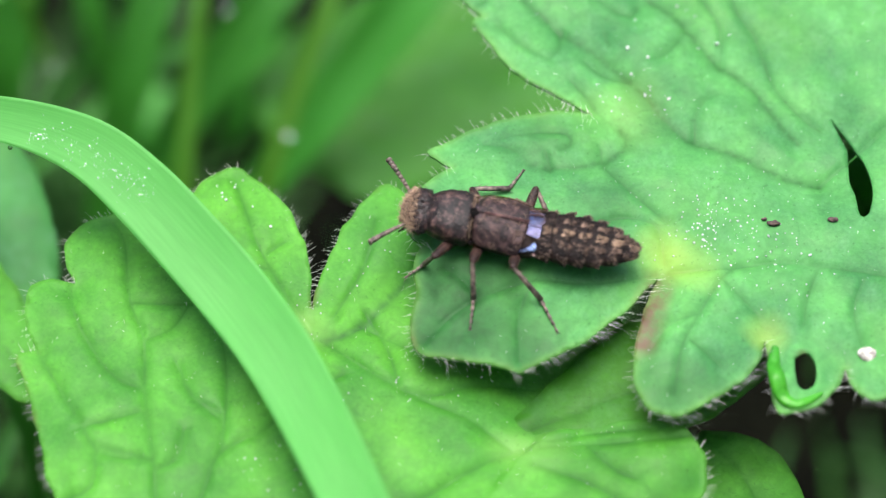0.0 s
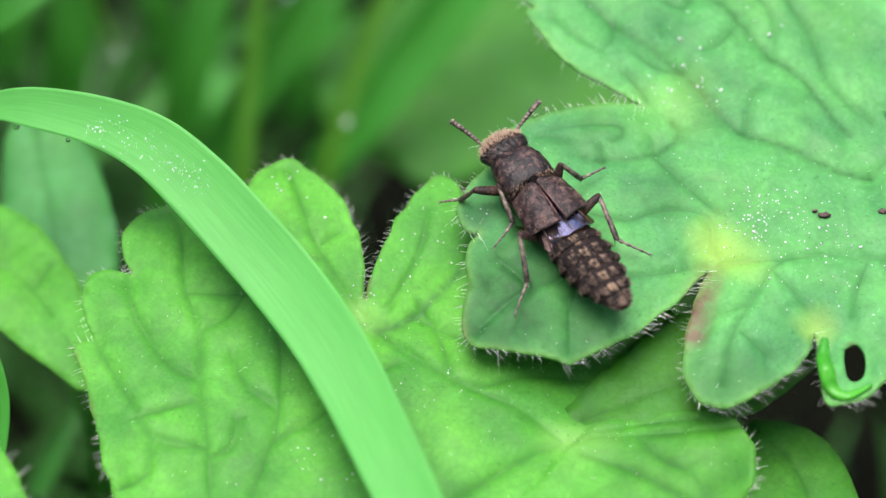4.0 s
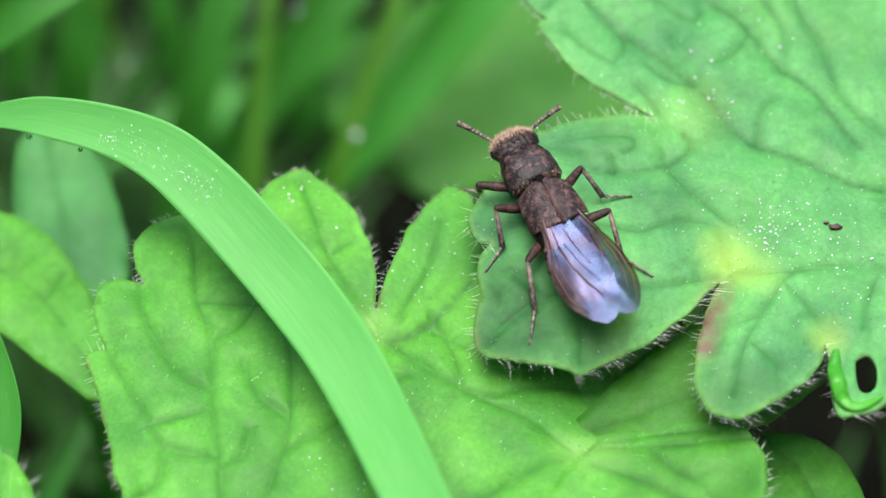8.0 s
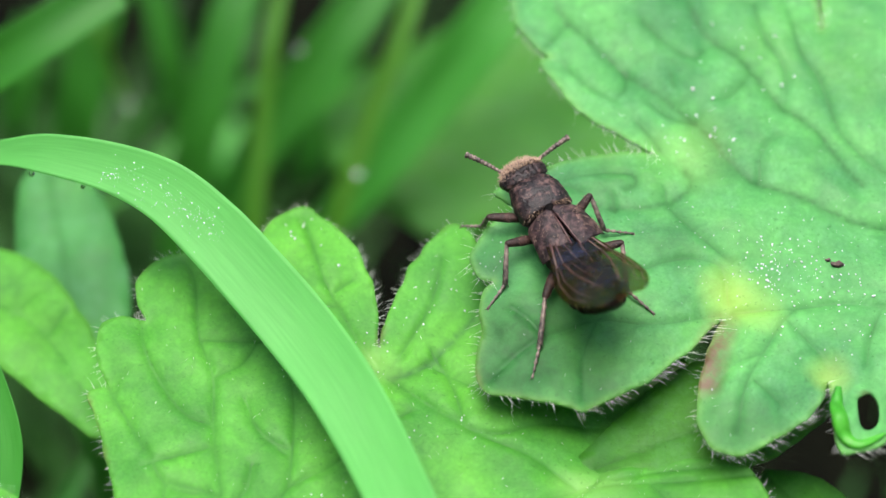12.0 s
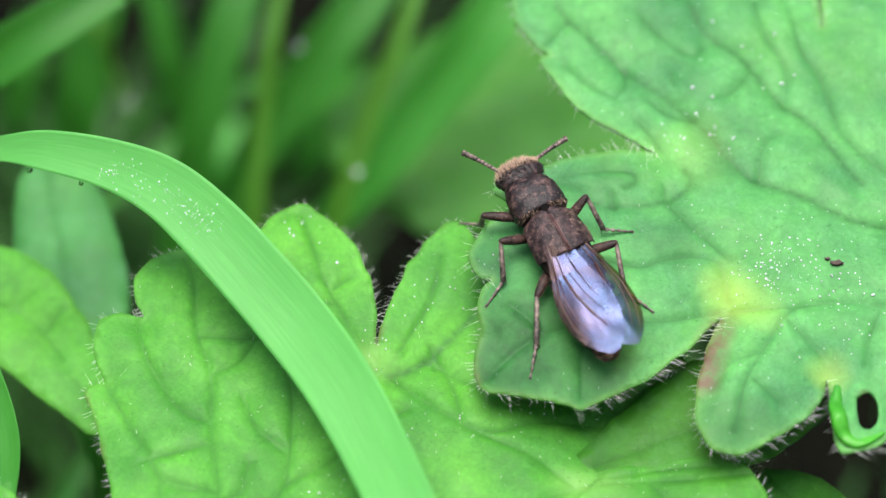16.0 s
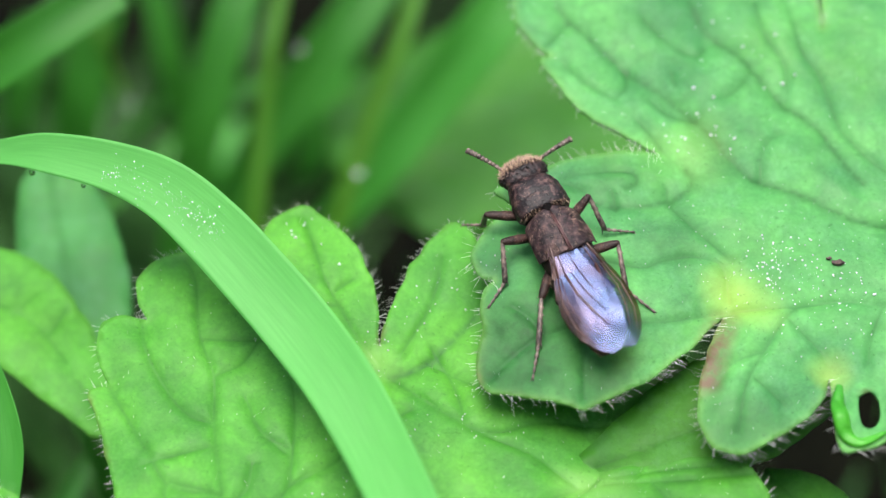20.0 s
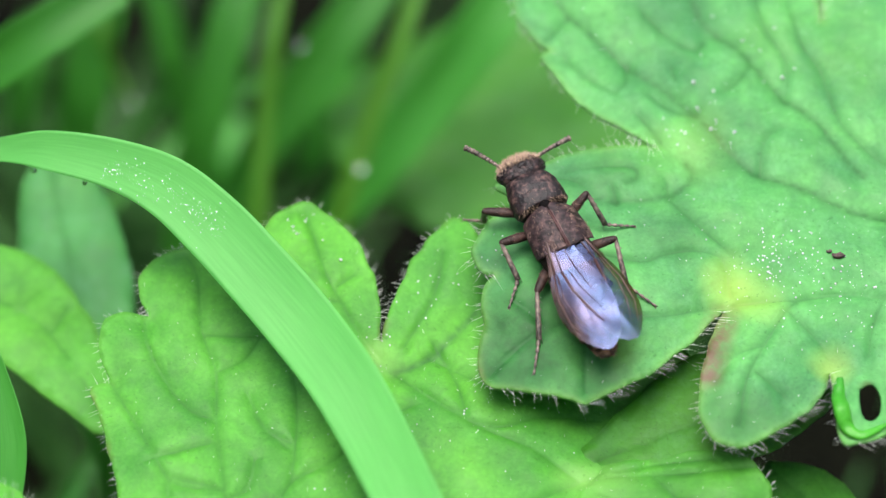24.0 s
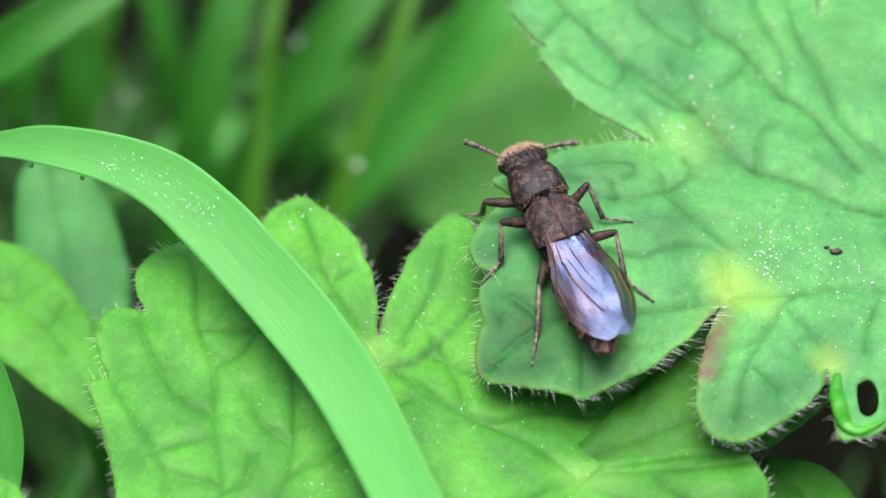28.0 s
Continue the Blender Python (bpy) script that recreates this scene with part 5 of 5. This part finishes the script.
# legs: coxa on the body; femur, tibia and tarsus move
LEGS = {
    "lf": ((2.5, 0.9, 1.0), (2.3, 2.0, 1.3)), "lm": ((1.1, 1.0, 0.9), (2.1, 2.3, 1.8)), "lh": ((-1.0, 0.9, 0.9), (2.2, 2.7, 2.1)),
    "rf": ((2.5, -0.9, 1.0), (2.3, 2.0, 1.3)), "rm": ((1.1, -1.0, 0.9), (2.1, 2.3, 1.8)), "rh": ((-1.0, -0.9, 0.9), (2.2, 2.7, 2.1)),
}
bones = {}
for key, (c_, (lf, lt, ls)) in LEGS.items():
    coxa = part("coxa", ball((0, 0, 0), 0.42, 7, 10), M_BLACK, beetle, m=Matrix.Translation(Vector(c_) * MM))
    femur = part("femur", tube([(0, 0, 0), (lf * 0.15, 0, 0), (lf * 0.5, 0, 0), (lf * 0.85, 0, 0), (lf, 0, 0), (lf + 0.1, 0, 0)], [0.17, 0.26, 0.3, 0.24, 0.18, 0.07], 10, 0.9), M_LEG, beetle)
    hair_coat("hairs", tube([(lf * f_, 0, 0) for f_ in (0.1, 0.3, 0.5, 0.7, 0.9, 1.0)], [0.24, 0.28, 0.3, 0.27, 0.22, 0.17], 10, 0.9), 110, 0.2, M_TUFT, femur, (0.9, 0, 0), -1.1, None, 0.014)
    shape = tube([(-0.08, 0, 0), (0.1, 0, 0), (lt * 0.4, 0, 0), (lt * 0.8, 0, 0), (lt, 0, 0), (lt + 0.06, 0, 0)], [0.08, 0.12, 0.14, 0.165, 0.16, 0.07], 9)
    spurs = [spike((lt * 0.95, s * 0.12, -0.05), (lt + 0.35, s * 0.22, -0.15), 0.035) for s in (1, -1)]
    bristle = [spike((lt * f_, 0.1 * math.sin(f_ * 40), 0.1), (lt * f_ + 0.18, 0.26 * math.sin(f_ * 40), 0.18 * math.cos(f_ * 33)), 0.02) for f_ in np.linspace(0.08, 0.97, 44)]
    tibia = part("tibia", joined([shape] + spurs + bristle), M_FOOT, beetle, "hairy grey-brown shin with two spurs")
    path, rad = [], []
    for i in range(5):
        for f_, g in ((0.02, 0.5), (0.4, 0.9), (0.8, 1.15), (0.98, 0.5)):
            path.append((ls * (i + f_) / 5, 0, 0))
            rad.append((0.115 - 0.012 * i) * g)
    claws = [spike((ls * 0.97, s * 0.03, 0), (ls + 0.22, s * 0.16, -0.16), 0.035) for s in (1, -1)]
    tarsus = part("tarsus", joined([tube(path, rad, 8)] + claws), M_FOOT, beetle, "five-jointed foot with two claws")
    bones[key] = (femur, tibia, tarsus)


# ---- what moves ----
def lerp_rows(rows, t):
    if t <= rows[0][0]:
        return np.array(rows[0][1:], float)
    for a, b in zip(rows, rows[1:]):
        if t <= b[0]:
            s = (t - a[0]) / (b[0] - a[0])
            s = s * s * (3 - 2 * s)
            return np.array(a[1:], float) * (1 - s) + np.array(b[1:], float) * s
    return np.array(rows[-1][1:], float)


BODY = [(0, 6.91, 0.16, 168), (1, 6.61, 0.52, 168), (1.8, 6.71, 0.48, 167), (2.1, 6.82, 0.68, 165), (2.2, 6.85, 0.67, 162), (2.4, 7.06, 0.84, 151.5), (2.6, 6.78, 0.86, 147), (2.8, 6.70, 0.88, 140.5), (3, 6.78, 0.88, 135), (3.2, 6.67, 0.81, 128), (3.5, 6.72, 0.66, 122), (5.5, 6.21, 1.18, 122), (6, 6.33, 1.21, 121), (6.5, 6.27, 1.20, 121), (7, 6.05, 1.01, 118), (8, 6.16, 1.43, 116), (10, 6.05, 1.34, 115.5), (11, 6.27, 1.50, 115), (12, 6.71, 2.01, 118), (12.5, 6.41, 1.61, 115.5), (15, 6.28, 1.67, 115), (17, 6.61, 1.95, 118), (18, 6.39, 1.86, 115), (20, 6.45, 1.92, 115), (21, 6.75, 2.01, 119), (21.5, 6.86, 2.07, 120), (23.5, 6.52, 1.66, 116), (24, 6.29, 1.78, 115), (25, 6.32, 1.88, 114.5), (26, 6.30, 2.02, 114.5), (27, 6.25, 2.14, 114), (28, 6.43, 2.11, 113.5)]


def body_at(t):
    x, y, g = lerp_rows(BODY, t)
    return PLANE @ pose(x * MM, y * MM, LIFT * MM, 0, 0, g)


LIFT = 0.2
# planted feet on the leaf, in millimetres of its plane: from time, place, height
FEET = {
    "lf": [(0, *(1.49, -1.93), 0), (2.2, *(1.49, -1.93), 0), (2.4, *(-0.26, 1.37), -0.4), (3.3, *(0.38, 1.87), -0.8), (5.5, *(1.0, 4.5), -1.2)],
    "lm": [(0, *(5.02, -5.26), 0), (2.7, *(5.02, -5.26), 0), (3.0, *(3.33, -4.81), 0), (3.3, *(3.80, -1.52), 0), (5.5, *(3.00, 0.81), 0), (6.6, *(3.00, 0.81), 0), (7.0, *(2.45, -1.45), 0), (23.4, *(2.45, -1.45), 0), (23.6, *(3.53, -1.91), 0), (25.6, *(3.53, -1.91), 0), (26.2, *(2.14, -0.57), 0)],
    "lh": [(0, *(9.81, -5.43), 0), (2.8, *(9.81, -5.43), 0), (3.1, *(5.67, -4.64), 0), (3.4, *(4.64, -4.89), 0), (5.5, *(4.85, -6.00), 0)],
    "rf": [(0, *(2.18, 2.28), 0), (2.2, *(2.18, 2.28), 0), (2.5, *(2.02, 4.52), 0), (3.3, *(4.04, 6.00), 0), (5.5, *(4.08, 6.57), 0)],
    "rm": [(0, *(8.33, 5.14), 0), (2.9, *(8.37, 5.01), 0), (3.3, *(9.67, 4.57), 0), (5.5, *(10.81, 3.42), 0)],
    "rh": [(0, *(11.9, 0.5), 0), (2.5, *(11.9, 0.5), 0), (3.2, *(12.46, -1.35), 0), (5.5, *(11.76, -1.81), 0)],
}
# bend of the abdomen (degrees, upward), wing lift, wing swing, wing spread, how far the tips are unfolded (left, right), wing cases open (left, right)
POSE = [
    (0, 0, 0, 0, 0, 0, 0, 0, 0), (2.0, 0, 0, 0, 0, 0, 0, 0, 0), (3.6, 0, 0, 0, 0, 0, 0, 0, 0), (4.4, 20, 4, 0, 4, 0.3, 0.1, 8, 8), (5.2, 0, 4, -3.5, 11, 0.9, 0.2, 2, 6),
    (5.5, 4, 3, -3.5, 12, 1, 0.25, 0, 4), (5.9, 6, 4, -2.5, 13, 1, 0.3, 0, 22), (6.2, 0, 3, -3.5, 14, 1, 0.5, 4, 30), (6.4, 0, 4, 0, 11, 1, 1, 3, 34), (6.5, 0, 4, 6, 15, 1, 1, 3, 36),
    (6.7, 4, 3, -1, 7, 1, 1, 2, 12), (7.05, 8, 3, -1, 7, 1, 1, 0, 4), (7.3, 0, 1, -3.5, 0.2, 1, 1, 0, 0), (8.0, 0, 1, -2.5, -0.2, 1, 1, 0, 0), (9.3, 2, 1, -2.5, 0.6, 1, 1, 0, 0),
    (10.0, 0, 0, -3.5, -1, 1, 1, 0, 0), (11.4, 0, 0, -3.5, -1, 1, 1, 0, 0), (11.7, 15, 8, -1.5, 0.2, 1, 1, 1, 2), (11.9, 36, 14, -5.5, 1, 1, 1, 2, 3), (12.05, 60, 18, -6.5, 2, 1, 1, 3, 9),
    (12.2, 30, 13, -3.5, 4, 1, 1, 1, 2), (12.4, 10, 6, -3.5, 2.2, 1, 1, 0, 0), (12.7, 0, 2, -3.5, 0.6, 1, 1, 0, 0), (14.2, 20, 10, 0.5, 0.6, 1, 1, 2, 4), (14.5, 22, 12, 6.5, 0.2, 1, 1, 2, 3),
    (14.7, 8, 4, -0.5, -0.6, 1, 1, 0, 0), (15.0, 0, 0, -3.5, -1, 1, 1, 0, 0), (16.5, 0, 1, -3.5, -0.2, 1, 1, 0, 0), (16.7, 14, 8, -3.5, 0.2, 1, 1, 1, 2), (16.9, 38, 14, -5.5, 1, 1, 1, 2, 3),
    (17.05, 60, 19, -6.5, 2, 1, 1, 3, 9), (17.2, 52, 17, -5.5, 2, 1, 1, 2, 7), (17.4, 26, 9, -3.5, 6, 1, 1, 2, 3), (17.6, 8, 5, -3.5, 2.6, 1, 1, 0, 0), (17.9, 0, 0, -3.5, 0, 1, 1, 0, 0),
    (20.3, 0, 0, -3.5, -1.5, 1, 1, 0, 0), (20.6, 8, 6, -3.5, 0.2, 1, 1, 0, 0), (20.8, 40, 13, -2.5, 0.2, 1, 1, 2, 2), (21.0, 72, 16, 0, -0.2, 1, 1, 3, 12), (21.2, 84, 18, 3, -1, 1, 1, 3, 15),
    (21.5, 90, 20, 6, -1, 1, 1, 3, 16), (22.4, 60, 15, 1, -0.2, 1, 1, 4, 5), (23.2, 4, 4, -3.5, -0.2, 1, 1, 0, 0), (23.5, 0, 2, -3.5, 0.2, 1, 1, 0, 0), (25.0, 0, 0, -3.5, -1, 1, 1, 0, 0),
    (25.4, 0, 0.5, -3.5, 0.6, 1, 1, 0, 0), (25.9, 0, 0.5, -3.5, 0.2, 1, 1, 0, 0), (27.0, 0, 0, -3.5, -1.5, 1, 1, 0, 0), (28.0, 0, 0, -3.5, -1.6, 1, 1, 0, 0)]
ANTENNAE = [(0, 46, -43, 0, 12), (2.0, 46, -43, 0, 12), (2.4, 35, -60, 15, 12), (3.0, 25, -72, 24, 10), (5.5, 38, -72, 12, 12), (8.0, 40, -82, 9, 12), (12.0, 40, -84, 9, 10), (20.0, 40, -86, 9, 10), (24.0, 40, -90, 10, 10), (26.0, 42, -102, 10, 9), (27.0, 44, -106, 10, 8), (28.0, 48, -110, 8, 8)]


def aim(a, b):
    """A pose at a whose x axis points to b, z kept upward."""
    d = (b - a).normalized()
    side = Vector((0, 0, 1)).cross(d).normalized()
    return Matrix.Translation(a) @ Matrix((d, side, d.cross(side))).transposed().to_4x4()


def leg_poses(key, t):
    c_, (lf, lt, ls) = LEGS[key]
    c_ = Vector(c_)
    rows = FEET[key]
    x, y, h = lerp_rows(rows, t)
    h += float(upper.height(np.array([[x, y]]))[0]) + 0.08
    for a, b in zip(rows, rows[1:]):
        if a[0] < t < b[0] and math.hypot(a[1] - b[1], a[2] - b[2]) > 0.5:
            h += 0.7 * math.sin(math.pi * (t - a[0]) / (b[0] - a[0]))
    foot = body_at(t).inverted() @ (PLANE @ Vector((x * MM, y * MM, h * MM))) / MM
    flat = Vector((foot.x - c_.x, foot.y - c_.y, 0))
    ankle = foot - flat.normalized() * ls * 0.93 + Vector((0, 0, 0.35))
    to = ankle - c_
    reach = min(max(to.length, abs(lf - lt) + 0.15), (lf + lt) * 0.985)
    ankle = c_ + to.normalized() * reach
    d = to.normalized()
    along = (lf * lf - lt * lt + reach * reach) / (2 * reach)
    rise = math.sqrt(max(lf * lf - along * along, 0.0))
    up = Vector((0.1, math.copysign(0.5, c_.y), 0.5 if c_.y > 0 else 0.25))
    if key == "lm":
        up = Vector((0.0, 0.9, 0.25))
    if key == "rm" and t < 2.95:
        up = Vector((0.9, -0.3, 0.1))
    if key == "rf":
        up = Vector((-0.6, -0.2, -0.3))
    up = (up - d * up.dot(d)).normalized()
    knee = c_ + d * along + up * rise
    end = ankle + (foot - ankle).normalized() * ls
    return [aim(Vector(a) * MM, Vector(b) * MM) for a, b in ((c_, knee), (knee, ankle), (ankle, end))]


def chain(t):
    """Poses of the abdomen's rings, bent at their joints."""
    bend = float(lerp_rows(POSE, t)[0])
    stretch = lerp_rows([(3.5, 1.0), (5.5, 1.05), (7.0, 1.12), (7.5, 0.89), (8.5, 0.96), (10.0, 1.09), (11.5, 1.04), (15.0, 1.11), (16.4, 1.09), (17.0, 0.98), (18.0, 1.04), (20.0, 1.03), (22.0, 0.9), (24.0, 1.12), (24.6, 1.18), (25.4, 1.06), (26.0, 0.96), (27.0, 1.2), (28.0, 1.2)], t)[0]
    m = pose(-1.75 * MM, 0, 1.45 * MM, 0, 1.5, float(lerp_rows([(3.5, 0), (6.0, -3.0), (6.9, -3.0), (7.5, -8.5), (28.0, -8.5)], t)[0]))
    out = []
    for i, (_, _, ln) in enumerate(RINGS):
        m = m @ pose(0, 0, 0, 0, bend * (0.14, 0.22, 0.22, 0.18, 0.14, 0.1)[i], 0)
        out.append(m)
        m = m @ pose(-ln * float(stretch) * MM, 0, 0)
    return out


def wing_pose(s, t):
    _, lift, swing, spread, ul, ur, _, _ = lerp_rows(POSE, t)
    un = ul if s > 0 else ur
    roll = float(lerp_rows([(5.2, 0), (5.5, 9), (6.4, 10), (6.7, 5), (7.0, 6), (7.3, 0)], t)[0]) if s > 0 else 0.0
    base = pose((1.15 + 0.5 * (1 - un)) * MM, s * 0.35 * MM, (2.38 + 0.05 * s - (0.55 if s > 0 else 0.05) * (1 - un)) * MM) @ pose(0, 0, 0, 0, 0, swing + float(lerp_rows([(6.5, 4.5), (7.5, 2.2)], t)[0]) * un - s * (spread - 4 * (1 - un)) + (0.6 * un if s < 0 else 0.6 * un)) @ pose(-1.5 * MM, 0, 0) @ pose(0, 0, 0, roll, 0, 0) @ pose(0, 0, 0, 0, float(lift) * 1.5 - 1.5 * (1 - un), 0) @ pose(1.5 * MM, 0, 0)
    tip = base @ pose(-3.8 * MM, -s * 0.6 * (1 - un) * MM, (-0.02 - 0.1 * (1 - un)) * MM) @ pose(0, 0, 0, 0, float(lift) * 0.35 - 172 * (1 - un), 0)
    return base, tip


def motions():
    walk(beetle, [(r_[0], body_at(r_[0])) for r_ in BODY])
    beat = sorted({r_[0] for r_ in POSE})
    chains = [chain(t) for t in beat]
    for i, seg in enumerate(abdomen):
        walk(seg, [(t, c_[i]) for t, c_ in zip(beat, chains)])
    fine = sorted(set(beat) | {4.0, 4.2, 4.6, 4.8, 5.0, 6.3})
    for s in (1, -1):
        walk(wings[s], [(t, wing_pose(s, t)[0]) for t in fine])
        walk(tips[s], [(t, wing_pose(s, t)[1]) for t in fine])
        rows = []
        for t in beat:
            o = float(lerp_rows(POSE, t)[6 if s > 0 else 7])
            rows.append((t, pose(1.5 * MM, s * 0.02 * MM, 2.76 * MM) @ pose(0, 0, 0, s * o * 0.8, o * 0.6, -s * o * 0.6)))
        walk(elytra[s], rows)
        walk(antennae[s], [(r_[0], pose(5.15 * MM, s * 0.75 * MM, 1.75 * MM, 0, -r_[3 if s > 0 else 4], r_[1 if s > 0 else 2])) for r_ in ANTENNAE])
    walk(head, [(t, pose(4.6 * MM, 0, 1.85 * MM, 0, 12, g)) for t, g in ((0, 6), (2.0, 6), (2.3, -14), (2.6, -8), (3.5, 0), (8, 2), (20, 1), (28, 0))])
    steps = sorted({r_[0] for r_ in BODY} | {round(1.9 + 0.1 * i, 1) for i in range(19)} | {r_[0] for f_ in FEET.values() for r_ in f_} | {4.0, 4.5, 5.0, 6.8, 23.5, 25.9})
    for key, trio in bones.items():
        rows = [leg_poses(key, t) for t in steps]
        for i, ob in enumerate(trio):
            walk(ob, [(t, r_[i]) for t, r_ in zip(steps, rows)])


motions()
